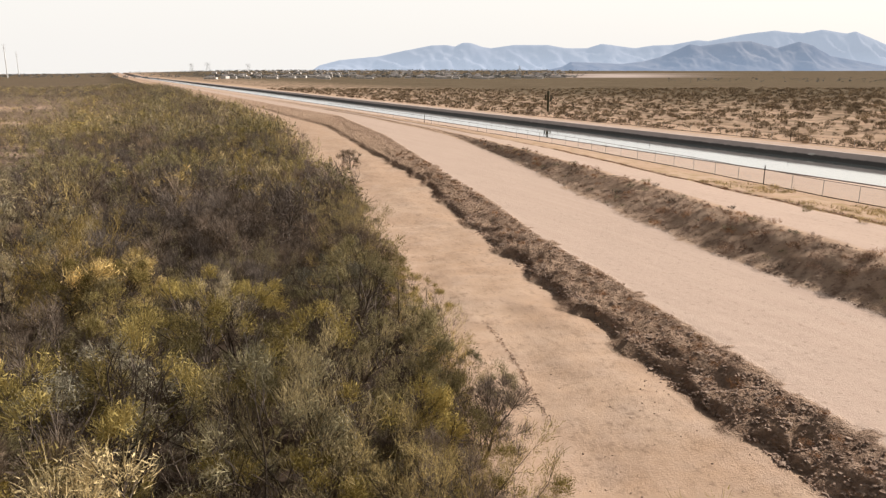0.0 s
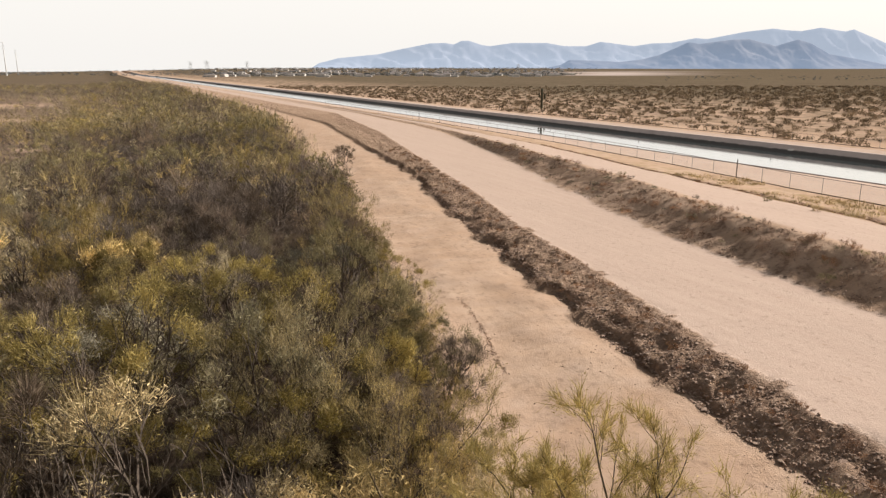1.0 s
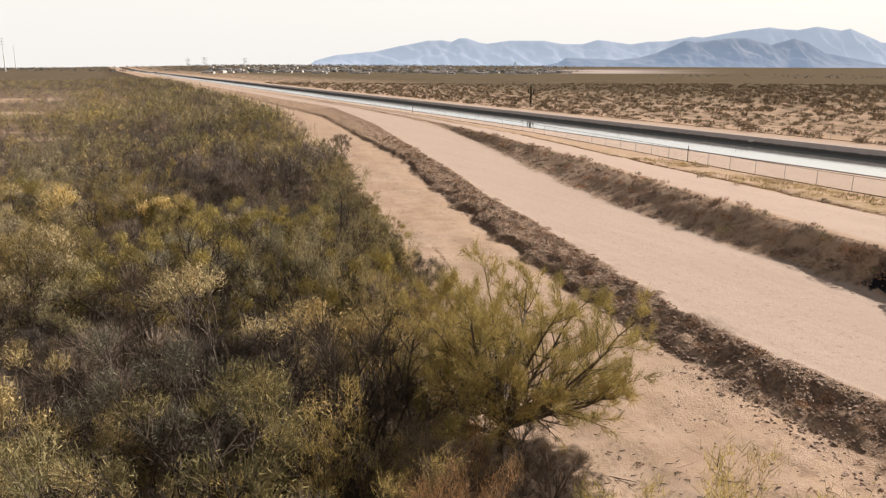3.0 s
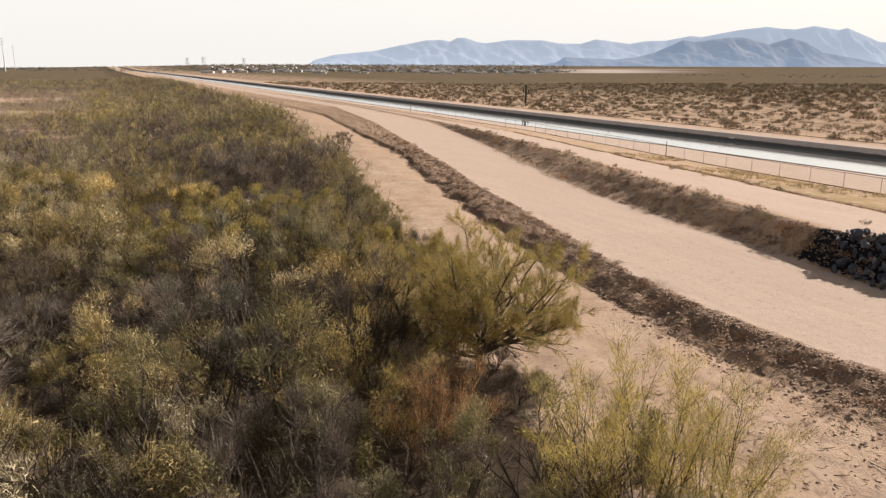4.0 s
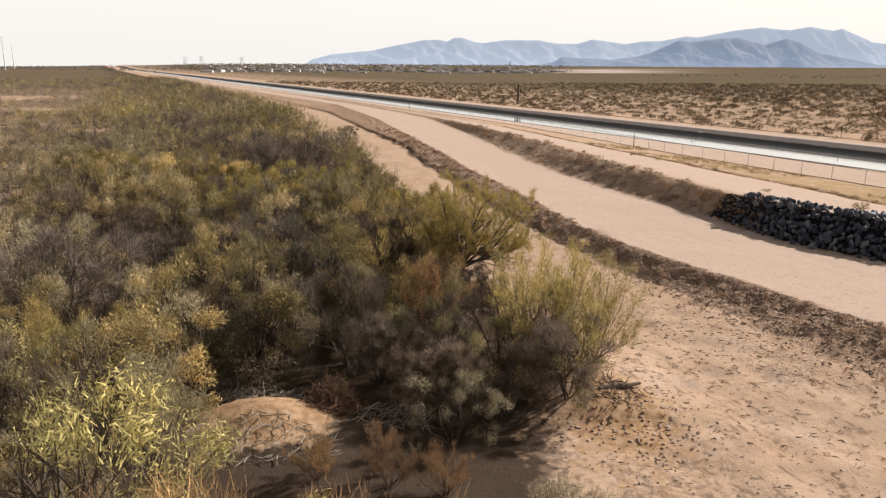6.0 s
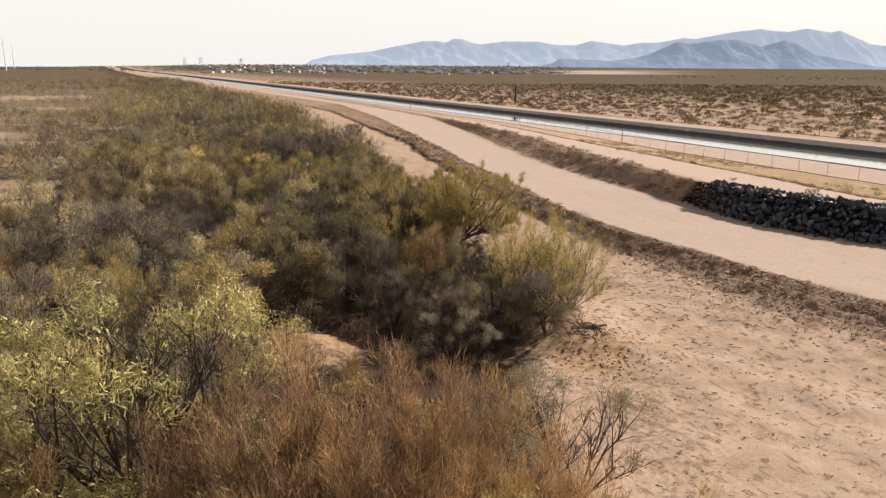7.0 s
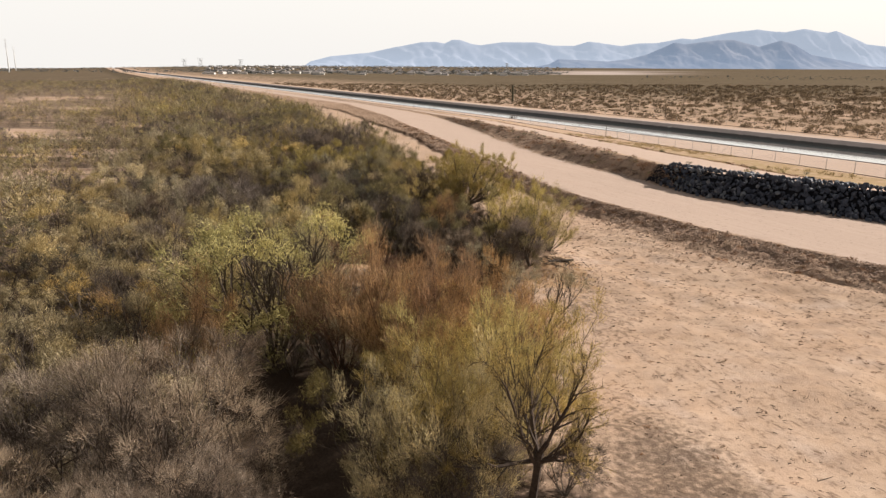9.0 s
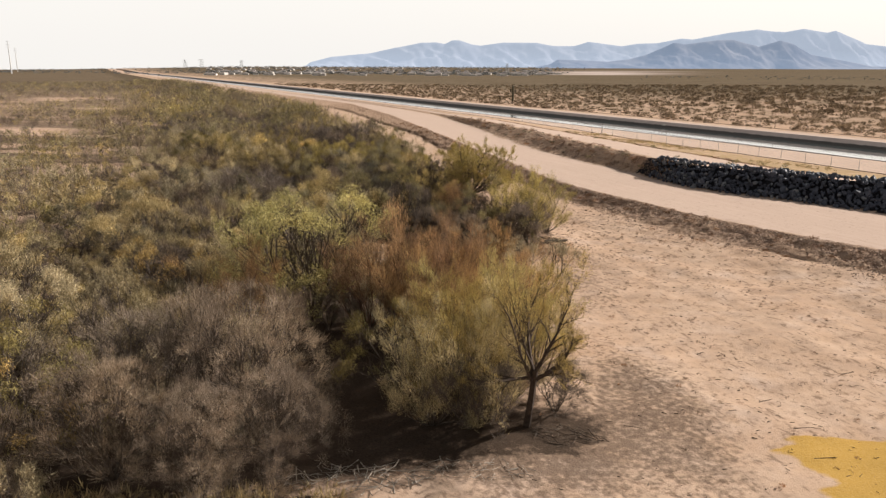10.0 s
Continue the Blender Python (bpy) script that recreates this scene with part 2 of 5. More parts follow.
M_BARK = surface("grey_brown_bark", (0.075, 0.055, 0.042), (0.15, 0.115, 0.085), 5.0, 40.0, 0.9, 0.01)
M_DARKBARK = surface("dark_mesquite_bark", (0.045, 0.031, 0.023), (0.095, 0.066, 0.048), 5.0, 40.0, 0.9, 0.01)
M_REDBARK = surface("red_brown_bark", (0.11, 0.055, 0.035), (0.20, 0.11, 0.07), 5.0, 40.0, 0.9, 0.01)
M_DEAD = surface("bleached_dead_wood", (0.28, 0.23, 0.18), (0.46, 0.40, 0.33), 6.0, 40.0, 0.9, 0.01)
M_OLIVE = foliage("olive_leaves", (0.218, 0.181, 0.086), (0.129, 0.113, 0.062), (0.294, 0.231, 0.104), 0.3, (0.58, 1.4))
M_SAGE = foliage("grey_green_leaves", (0.267, 0.231, 0.148), (0.173, 0.156, 0.108), (0.313, 0.255, 0.147), 0.3, (0.62, 1.4))
M_BROWN = foliage("grey_brown_twigs", (0.194, 0.148, 0.118), (0.117, 0.093, 0.079), (0.236, 0.180, 0.127), 0.15, (0.6, 1.3))
M_THORN = foliage("dark_grey_brown_twigs", (0.190, 0.148, 0.118), (0.120, 0.098, 0.084), (0.265, 0.200, 0.132), 0.15, (1.3, 1.6))
M_RUSTLEAF = foliage("rust_brown_twigs", (0.415, 0.232, 0.112), (0.295, 0.182, 0.102), (0.460, 0.300, 0.136), 0.25, (0.75, 1.25))
M_YELLOW = foliage("golden_green_twigs", (0.450, 0.360, 0.135), (0.315, 0.262, 0.108), (0.500, 0.385, 0.140), 0.3, (1.0, 1.2))
M_GOLD = foliage("yellow_green_leaves", (0.367, 0.305, 0.128), (0.249, 0.221, 0.101), (0.357, 0.272, 0.116), 0.35)
M_WILLOW = foliage("bright_willow_leaves", (0.360, 0.316, 0.142), (0.250, 0.232, 0.116), (0.430, 0.358, 0.148), 0.35, (1.1, 1.2))
M_OCHRE = foliage("ochre_leaves", (0.420, 0.290, 0.115), (0.300, 0.225, 0.100), (0.450, 0.300, 0.110), 0.3, (1.0, 1.2))
M_PALO = foliage("palo_verde_twigs", (0.362, 0.285, 0.102), (0.235, 0.195, 0.078), (0.425, 0.315, 0.110), 0.25, (1.0, 1.2))
M_VERDE = foliage("yellow_green_twigs", (0.392, 0.305, 0.140), (0.257, 0.209, 0.105), (0.426, 0.319, 0.147), 0.3, (0.65, 1.45))
M_TAN = foliage("tan_grey_leaves", (0.325, 0.258, 0.143), (0.219, 0.179, 0.108), (0.376, 0.288, 0.150))
M_BRUSH = foliage("dry_red_brown_brush", (0.310, 0.195, 0.130), (0.200, 0.126, 0.088), (0.360, 0.230, 0.148), 0.15, (0.7, 1.25))
M_STRAW = foliage("dry_straw", (0.42, 0.31, 0.15), (0.34, 0.24, 0.12), (0.46, 0.36, 0.20), 0.2, (0.8, 1.2))
M_DESERT = foliage("creosote_scrub", (0.225, 0.160, 0.102), (0.165, 0.122, 0.080), (0.270, 0.195, 0.122), 0.15, (0.6, 1.15))
M_CACTUS = surface("saguaro_skin", (0.07, 0.065, 0.04), (0.10, 0.09, 0.055), 1.0, 12.0, 0.8)
M_ROOF = surface("grey_tiles", (0.20, 0.18, 0.17), (0.30, 0.26, 0.24), 0.1, 2.0, 0.8)
M_STUCCO = surface("pale_stucco", (0.62, 0.56, 0.50), (0.72, 0.67, 0.62), 0.1, 2.0, 0.9)
M_GLASS = surface("dark_window", (0.05, 0.055, 0.06), (0.07, 0.075, 0.08), 1.0, 4.0, 0.2)
# leaf tones paled and greyed, with the distance haze mixed into them
M_TOWNTREE = foliage("town_trees", (0.12, 0.132, 0.135), (0.15, 0.157, 0.155), (0.18, 0.18, 0.175), 0.1, (0.7, 1.2))
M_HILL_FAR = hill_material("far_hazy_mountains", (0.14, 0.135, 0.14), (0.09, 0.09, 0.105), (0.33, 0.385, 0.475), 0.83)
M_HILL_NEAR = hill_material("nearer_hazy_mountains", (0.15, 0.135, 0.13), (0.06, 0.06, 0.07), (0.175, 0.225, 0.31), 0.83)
M_WHITE = surface("white_paint", (0.72, 0.70, 0.67), (0.80, 0.78, 0.75), 2.0, 20.0, 0.6)


# ---- helpers for meshes ----
def mesh_of(name, v, f, mat, smooth=False):
    """A mesh from arrays of points and triangles (or quads)."""
    v, f = np.asarray(v, dtype=np.float32), np.asarray(f, dtype=np.int32)
    me = bpy.data.meshes.new(name)
    k = f.shape[1]
    me.vertices.add(len(v))
    me.vertices.foreach_set("co", v.ravel())
    me.loops.add(f.size)
    me.loops.foreach_set("vertex_index", f.ravel())
    me.polygons.add(len(f))
    me.polygons.foreach_set("loop_start", np.arange(len(f), dtype=np.int32) * k)
    me.polygons.foreach_set("use_smooth", np.full(len(f), smooth, dtype=bool))
    me.update(calc_edges=True)
    me.materials.append(mat)
    return me


def mesh_from_bm(name, bm, mat, smooth=False):
    me = bpy.data.meshes.new(name)
    bm.to_mesh(me)
    bm.free()
    for p in me.polygons:
        p.use_smooth = smooth
    me.materials.append(mat)
    return me


def part(name, me, parent, label=""):
    ob = new(name, me)
    ob.parent = parent
    return tagged(ob, label) if label else ob


def box(bm, lo, hi):
    g = bmesh.ops.create_cube(bm, size=1.0)["verts"]
    for v in g:
        v.co = Vector([lo[i] + (v.co[i] + 0.5) * (hi[i] - lo[i]) for i in range(3)])
    return g


def tube_arrays(p0, p1, r0, r1, sides=4):
    """Tapered tubes between rows of points, as arrays."""
    p0, p1 = np.asarray(p0, float), np.asarray(p1, float)
    r0, r1 = np.broadcast_to(r0, len(p0)).astype(float), np.broadcast_to(r1, len(p0)).astype(float)
    d = p1 - p0
    d /= np.linalg.norm(d, axis=1)[:, None] + 1e-9
    up = np.where(np.abs(d[:, 2:3]) > 0.9, [[1.0, 0, 0]], [[0, 0, 1.0]])
    a = np.cross(d, up)
    a /= np.linalg.norm(a, axis=1)[:, None] + 1e-9
    b = np.cross(d, a)
    n = len(p0)
    v = np.zeros((n, 2 * sides, 3))
    for k in range(sides):
        w = a * math.cos(2 * math.pi * k / sides) + b * math.sin(2 * math.pi * k / sides)
        v[:, k] = p0 + w * r0[:, None]
        v[:, sides + k] = p1 + w * r1[:, None]
    base = np.arange(n)[:, None] * 2 * sides
    f = []
    for k in range(sides):
        j = (k + 1) % sides
        f.append(np.stack([base[:, 0] + k, base[:, 0] + j, base[:, 0] + sides + j], 1))
        f.append(np.stack([base[:, 0] + k, base[:, 0] + sides + j, base[:, 0] + sides + k], 1))
    return v.reshape(-1, 3), np.concatenate(f)


def join_arrays(pieces):
    vs, fs, k = [], [], 0
    for v, f in pieces:
        vs.append(v)
        fs.append(np.asarray(f) + k)
        k += len(v)
    return np.concatenate(vs), np.concatenate(fs)


# ---- the plan: lines of the land, each an x for every y ----
def lip(y):
    """The canal's near edge; the canal runs straight on to the horizon."""
    return 98.5 - 0.455 * np.asarray(y, float)


def line(table, far):
    """A smooth line through (y, x); beyond the table it keeps its distance from the canal."""
    ty, tx = zip(*table)
    gy = np.arange(-140, 321, 1.0)
    gx = np.interp(gy, ty, tx)
    k = np.hanning(11)
    gx = np.convolve(np.pad(gx, 5, mode="reflect", reflect_type="odd"), k / k.sum(), "valid")
    return lambda y: np.where(np.asarray(y, float) > 318, lip(y) - far, np.interp(y, gy, gx))


BANK_FOOT = line([(-140, 112), (-60, 63), (-19, 39.5), (-11, 31.5), (-5, 27.4), (0, 24.6), (5, 22), (14, 18), (26, 13.8), (33, 11.8), (41, 10), (53, 7.1),
                  (68, 3.6), (93, -1), (108, -3.7), (147, -15.2), (215, -33.7), (272, -58), (320, -78)], 31)
ROAD_L = line([(-140, 117), (-60, 66), (-17, 42), (-8, 34.7), (0, 29), (5, 26.8), (10, 23.6), (17, 19.9), (27, 16.6), (31, 15.6), (38, 14), (44, 12.4),
               (49, 11.8), (62, 8.3), (75, 6.2), (85, 4.4), (115, -2.1), (170, -13.6), (250, -35.2), (320, -69)], 22)
ROAD_R = line([(-140, 150), (-60, 99), (0, 51.5), (12, 38.6), (16, 34.8), (24, 32.2), (28, 31.3), (40, 26.4), (44, 25.2), (53, 22.3), (67, 19.6), (88, 16),
               (123, 11), (170, 1.5), (184, -2.9), (250, -28), (320, -60)], 13)
CREST = line([(-140, 158), (-60, 108), (4, 54.3), (15.8, 40.4), (25, 34.2), (43, 30.3), (52, 27.6), (62, 25.8), (77, 23.5), (103, 17.8), (148, 8), (170, 3.2),
              (188, -2.2), (250, -27), (320, -59)], 12)
FENCE_GAP = ([-60, 0, 40, 80, 110, 140, 200], [24, 22, 20, 18, 14, 11, 9])
THICKET = line([(-140, -60), (-60, -30), (-54, -10), (-51, -3), (-49, 1), (-45, 5.5), (-38, 8.5), (-30, 9.5), (-18, 9.5), (-9, 10.5), (-4, 13), (1, 12.5), (6, 8), (12, 4.4),
                (20, 2.6), (28, 2.0), (34, 1.0), (43, -0.9), (51, -3.2), (66, -7.4), (97, -13.0), (144, -26), (236, -56), (320, -90)], 45)
CANAL_W = 35.5


def fence_line(y):
    return lip(y) - np.interp(y, *FENCE_GAP)


def road_z(y):
    return np.interp(y, [-140, -60, -20, 7, 35, 110, 200], [-4.0, -3.6, -3.2, -2.8, -2.2, -2.3, -2.45])


def crest_z(y):
    return np.interp(y, [-140, -60, -20, 25, 60, 130, 175, 300], [-1.2, -0.8, -0.4, 0, 0, -0.9, -2.1, -2.4])


TABLES = {}


def openings(x, y):
    """Patches of bare sand between the low bushes, away from the road (0 to 1)."""
    x, y = np.asarray(x, float), np.asarray(y, float)
    inside = THICKET(y) - x
    patch = smooth(fbm(x, y, 13.0, 3, 77), 0.22, 0.55) * smooth(inside, 34, 52) * smooth(-y, -230, -120)
    flat = smooth(fbm(x, y * 0.6, 26.0, 3, 78), 0.0, 0.4) * smooth(inside, 55, 85) * smooth(y, 205, 240) * smooth(-y, -365, -320)
    return np.maximum(patch, flat)


def fbm(x, y, size, octaves=3, seed=0):
    """Smooth value noise on arrays, about -1 to 1."""
    x, y = np.asarray(x, float), np.asarray(y, float)
    if seed not in TABLES:
        TABLES[seed] = np.random.RandomState(1000 + seed).uniform(-1.5, 1.5, (128, 128))
    tab = TABLES[seed]
    total, amp, turn = 0.0, 1.0, 0.5
    for o in range(octaves):
        c, s = math.cos(turn), math.sin(turn)
        u, v = (x * c - y * s) / size + 17.3 * o, (x * s + y * c) / size + 5.1 * o
        i, j = np.floor(u).astype(int), np.floor(v).astype(int)
        u, v = u - i, v - j
        u, v = u * u * (3 - 2 * u), v * v * (3 - 2 * v)
        i0, i1, j0, j1 = i % 128, (i + 1) % 128, j % 128, (j + 1) % 128
        total = total + amp * ((tab[i0, j0] * (1 - u) + tab[i1, j0] * u) * (1 - v) + (tab[i0, j1] * (1 - u) + tab[i1, j1] * u) * v)
        amp, size, turn = amp * 0.5, size * 0.47, turn + 1.1
    return total


def smooth(a, lo, hi):
    t = np.clip((a - lo) / (hi - lo), 0, 1)
    return t * t * (3 - 2 * t)


def land(x, y):
    """Height of the open ground at x, y (arrays)."""
    x, y = np.asarray(x, float), np.asarray(y, float)
    foot, rl, rr, cr, fe, lp = BANK_FOOT(y), ROAD_L(y), ROAD_R(y), CREST(y), fence_line(y), lip(y)
    near = smooth(-y, -160, -110)
    foot, rl, rr = foot + near * 0.5 * fbm(x * 0.3, y, 3.2, 3, 15), rl + near * 0.32 * fbm(x * 0.3, y, 2.6, 3, 16), rr + near * 0.4 * fbm(x * 0.3, y, 3.0, 3, 17)
    rz, cz = road_z(y), crest_z(y)
    wash = rz - 1.25 - 0.55 * smooth(foot - x, 1, 12) - 0.3 * smooth(foot - x, 12, 30) + 1.3 * smooth(foot - x, 60, 160)
    wash = wash + 0.06 * fbm(x, y, 1.5, 3, 18) * smooth(-y, -30, 0) + 0.07 * fbm(x, y, 3.0, 3, 5) + 0.10 * fbm(x, y, 14.0, 2, 6)
    t = np.clip((x - foot) / np.maximum(rl - foot, 0.1), 0, 1)
    step = 0.26 * smooth(y, 14, 42)
    bank = (rz - 1.25) + 1.25 * (step * smooth(t, 0, 0.10) + (1 - step) * t ** 0.9)
    rough = np.sin(np.clip(t, 0, 1) * math.pi)
    bank = bank + rough ** 0.5 * (0.13 * fbm(x, y, 1.0, 3, 7))
    road = rz + 0.03 * fbm(x, y, 6.0, 2, 9)
    t2 = np.clip((x - rr) / np.maximum(cr - rr, 0.1), 0, 1)
    slope = rz + (cz - rz) * smooth(t2, -0.1, 1.05) + np.sin(t2 * math.pi) * 0.13 * fbm(x, y, 1.6, 3, 10)
    t3 = np.clip((x - cr) / np.maximum(fe - cr, 0.1), 0, 1)
    terrace = cz + (-2.0 - cz) * t3 + 0.05 * fbm(x, y, 4.0, 3, 11) - 0.25 * np.exp(-((t3 - 0.50) / 0.03) ** 2)
    t4 = np.clip((x - fe) / np.maximum(lp - fe, 0.1), 0, 1)
    bench = -2.0 - 0.5 * t4
    c = x - lp
    cut = -2.7 - np.minimum(np.minimum(c, CANAL_W - c) / 1.65, 3.6)
    beyond = -2.5 + 0.25 * smooth(c - CANAL_W, 8, 20) * fbm(x, y, 25.0, 3, 12)
    z = np.where(x < foot, wash, np.where(x < rl, bank, np.where(x < rr, road, np.where(x < cr, slope, np.where(x < fe, terrace, bench)))))
    z = np.where(c > 0, np.where(c < CANAL_W, cut, beyond), z)
    far = smooth(y, 260, 500)
    inside = (c > -0.5) & (c < CANAL_W + 0.5)
    rise = 24 * smooth(y, 2300, 4400) * smooth(x / np.maximum(y, 1.0), -0.62, -0.2)
    pit = -0.5 * np.exp(-(((x + 4.0) / 2.6) ** 2 + ((y + 42) / 2.4) ** 2)) + 1.15 * np.exp(-(((x + 4.6) / 3.0) ** 2 + ((y + 11.2) / 2.0) ** 2))
    ledge = 1.0 * smooth(y, -11.8, -10.4) * np.exp(-(((x - 12.5) / 3.5) ** 2 + ((y + 7.5) / 4.5) ** 2))
    return np.where(inside, z, z * (1 - far) - 2.5 * far + rise) + pit + ledge


def grid_of(x0, x1, y0, y1, step):
    xs, ys = np.arange(x0, x1 + step, step), np.arange(y0, y1 + step, step)
    return x0, y0, step, len(xs), len(ys), land(*np.meshgrid(xs, ys, indexing="ij")).tolist()


GRIDS = [grid_of(-90, 110, -66, 130, 0.5), grid_of(-700, 700, -140, 720, 4.0)]


def height(x, y):
    """The land's height at one place, from grids worked out beforehand."""
    for x0, y0, s, nx, ny, g in GRIDS:
        u, v = (x - x0) / s, (y - y0) / s
        i, j = int(math.floor(u)), int(math.floor(v))
        if 0 <= i < nx - 1 and 0 <= j < ny - 1:
            u, v = u - i, v - j
            return (g[i][j] * (1 - u) + g[i + 1][j] * u) * (1 - v) + (g[i][j + 1] * (1 - u) + g[i + 1][j + 1] * u) * v
    return float(land(x, y))


def ground_sheet():
    near = np.concatenate([np.arange(-66, -30, 0.5), np.arange(-30, 75, 0.36)])
    mid = np.arange(75, 150, 1.2)
    far = 150 + np.cumsum(1.6 * 1.055 ** np.arange(96))
    back = -66 - np.cumsum(0.8 * 1.25 ** np.arange(12))[::-1]
    ys = np.concatenate([back, near, mid, far[far < 4850], [4890]])
    left = -np.concatenate([np.geomspace(4500, 66, 22), np.arange(60, 22, -1.5), np.arange(22, 0.2, -0.55)])
    right = np.concatenate([np.arange(0, 10, 1.0), np.arange(10, 70, 3.0), np.geomspace(72, 6000, 26)])
    cols = []
    for y in ys:
        a, b, c, d, e, g = (float(fn(y)) for fn in (BANK_FOOT, ROAD_L, ROAD_R, CREST, fence_line, lip))
        row = [a + left]
        for lo, hi, k in ((a, b, 20), (b, c, 22), (c, d, 14), (d, e, 26), (e, g, 10)):
            row.append(np.linspace(lo, hi, k, endpoint=False))
        row.append(g + np.array([0.0, 0.02, 2.0, 4.5, 7.0, CANAL_W - 7, CANAL_W - 4.5, CANAL_W - 2.0, CANAL_W - 0.02]))
        row.append(g + CANAL_W + right)
        cols.append(np.concatenate(row))
    X = np.array(cols)
    Y = np.repeat(ys[:, None], X.shape[1], 1)
    Z = land(X, Y)
    nr, nc = X.shape
    i = np.arange(nr * nc).reshape(nr, nc)
    q = np.stack([i[:-1, :-1], i[:-1, 1:], i[1:, 1:], i[1:, :-1]], -1).reshape(-1, 4)
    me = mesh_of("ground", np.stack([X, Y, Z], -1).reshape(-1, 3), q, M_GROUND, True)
    foot, rl, rr, cr, fe, lp = BANK_FOOT(Y), ROAD_L(Y), ROAD_R(Y), CREST(Y), fence_line(Y), lip(Y)
    c = X - lp - CANAL_W
    near = smooth(-Y, -160, -110)
    foot, rl, rr = foot + near * 0.5 * fbm(X * 0.3, Y, 3.2, 3, 15), rl + near * 0.32 * fbm(X * 0.3, Y, 2.6, 3, 16), rr + near * 0.4 * fbm(X * 0.3, Y, 3.0, 3, 17)
    low = smooth(-Y, -38, -12)
    wide = rl - foot
    core = np.where((X > foot - 0.25) & (X < rl + 0.25), 1.0, 0.0)
    frayed = np.where(X < rl + 0.25, 0.92 - 0.62 * smooth((rl - X) / (1.15 * wide), 0.25, 1.0) - 0.30 * smooth((rl - X) / (2.6 * wide), 0.35, 1.0), 0.0)
    bank = (core * (1 - low) + frayed * low) * np.where(Y > 250, 0.6, 1)
    pile = smooth(-Y, -30, -26)
    # painted shade line along the small step at the bank's foot
    edge = foot + 0.5 + 0.5 * fbm(X * 0.2, Y, 5.0, 2, 19)
    scarp = np.exp(-((X - edge) / 0.4) ** 2) * smooth(Y, 18, 32) * smooth(-Y, -135, -105)
    sandy = np.where(X < rl + 0.5, smooth(Y, 24, 44) * (1 - 0.75 * smooth((X - foot) / np.maximum(wide, 0.1), 0.62, 0.9)), 0.0)
    bank = np.maximum(bank, np.where((X > rr - 0.3) & (X < cr), 0.44, 0.0))
    # where the ground is painted dark between the boulders
    pile_gaps = np.where((X > rr + 0.2) & (X < cr + 0.4), pile, 0.0)
    t3 = np.clip((X - cr) / np.maximum(fe - cr, 0.1), 0, 1)
    bank = np.maximum(bank, np.exp(-((t3 - 0.50) / 0.045) ** 2) * (t3 > 0) * (Y < 150))
    road = ((X > rl) & (X < rr)) | ((t3 > 0) & (t3 < 0.45)) | ((c > 0) & (c < 7))
    straw = np.where((t3 > 0.53) & (t3 < 0.97), 0.35 + 0.3 * smooth(-Y, -90, -30), 0.0)
    bare = openings(X, Y)
    deep = smooth(THICKET(Y) - X, 30, 56)
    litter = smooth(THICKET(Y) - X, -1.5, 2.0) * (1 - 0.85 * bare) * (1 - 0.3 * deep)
    # litter floor inside the thicket, painted near-black for the shade there too
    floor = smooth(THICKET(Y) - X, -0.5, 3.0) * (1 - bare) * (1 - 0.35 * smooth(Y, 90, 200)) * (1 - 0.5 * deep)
    mound = np.exp(-(((X + 4.6) / 3.6) ** 2 + ((Y + 11.6) / 2.4) ** 2) ** 2)
    floor, litter = floor * (1 - 0.97 * mound), litter * (1 - 0.95 * mound)
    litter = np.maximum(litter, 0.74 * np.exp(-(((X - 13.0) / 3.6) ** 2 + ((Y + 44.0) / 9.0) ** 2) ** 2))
    # litter round the mesquite, darkened to carry some of the tree's shade as well
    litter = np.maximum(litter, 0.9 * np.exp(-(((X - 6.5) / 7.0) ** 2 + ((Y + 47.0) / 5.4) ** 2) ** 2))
    # painted shade under the two trees and in the hollow, on the floor mask
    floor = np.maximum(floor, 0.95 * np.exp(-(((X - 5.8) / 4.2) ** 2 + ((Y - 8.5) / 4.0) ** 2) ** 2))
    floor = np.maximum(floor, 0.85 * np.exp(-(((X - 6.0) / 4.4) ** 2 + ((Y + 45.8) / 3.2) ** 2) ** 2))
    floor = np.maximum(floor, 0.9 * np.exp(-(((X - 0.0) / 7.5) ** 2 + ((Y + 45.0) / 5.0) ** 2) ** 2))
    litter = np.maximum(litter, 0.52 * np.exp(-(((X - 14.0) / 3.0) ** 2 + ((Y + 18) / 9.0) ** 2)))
    rough = smooth(foot - X, -0.2, 1.0) * (0.45 + 0.55 * smooth(-Y, -10, 8))
    gold = np.where((X > 18.4 + np.maximum(-47.2 - Y, 0) * 0.15) & (Y < -46.6) & (X < 31 + 0.6 * (Y + 50)) & (Y > -60), 1.0, 0.0)
    scrub = smooth(c, 9, 40) * (0.55 + 0.4 * smooth(Y, 150, 350)) + 0.5 * smooth(-X + THICKET(Y), 25, 80) * (1 - bare)
    farm = smooth(c, 60, 220) * 0.88 * smooth(Y, 240, 520)
    farm = np.maximum(farm, smooth(Y, 330, 520) * smooth(foot - X, 8, 30) * 0.72)
    u = X / np.maximum(Y, 1)
    pale = smooth(u, 0.15, 0.19) * smooth(-u, -0.33, -0.25) * smooth(Y, 1900, 2100) * smooth(-Y, -3300, -2900)
    pale = np.maximum(pale, np.where((X > fe + 0.6) & (X < lp + 0.1), 0.45, 0.0))
    dug = np.maximum(1.1 * np.exp(-(((X - 13.0) / 2.6) ** 2 + ((Y + 11.0) / 3.8) ** 2) ** 2), 0.55 * np.exp(-(((X - 12.5) / 5) ** 2 + ((Y + 12.0) / 7.5) ** 2)))
    dug = np.maximum(dug, 1.0 * mound)
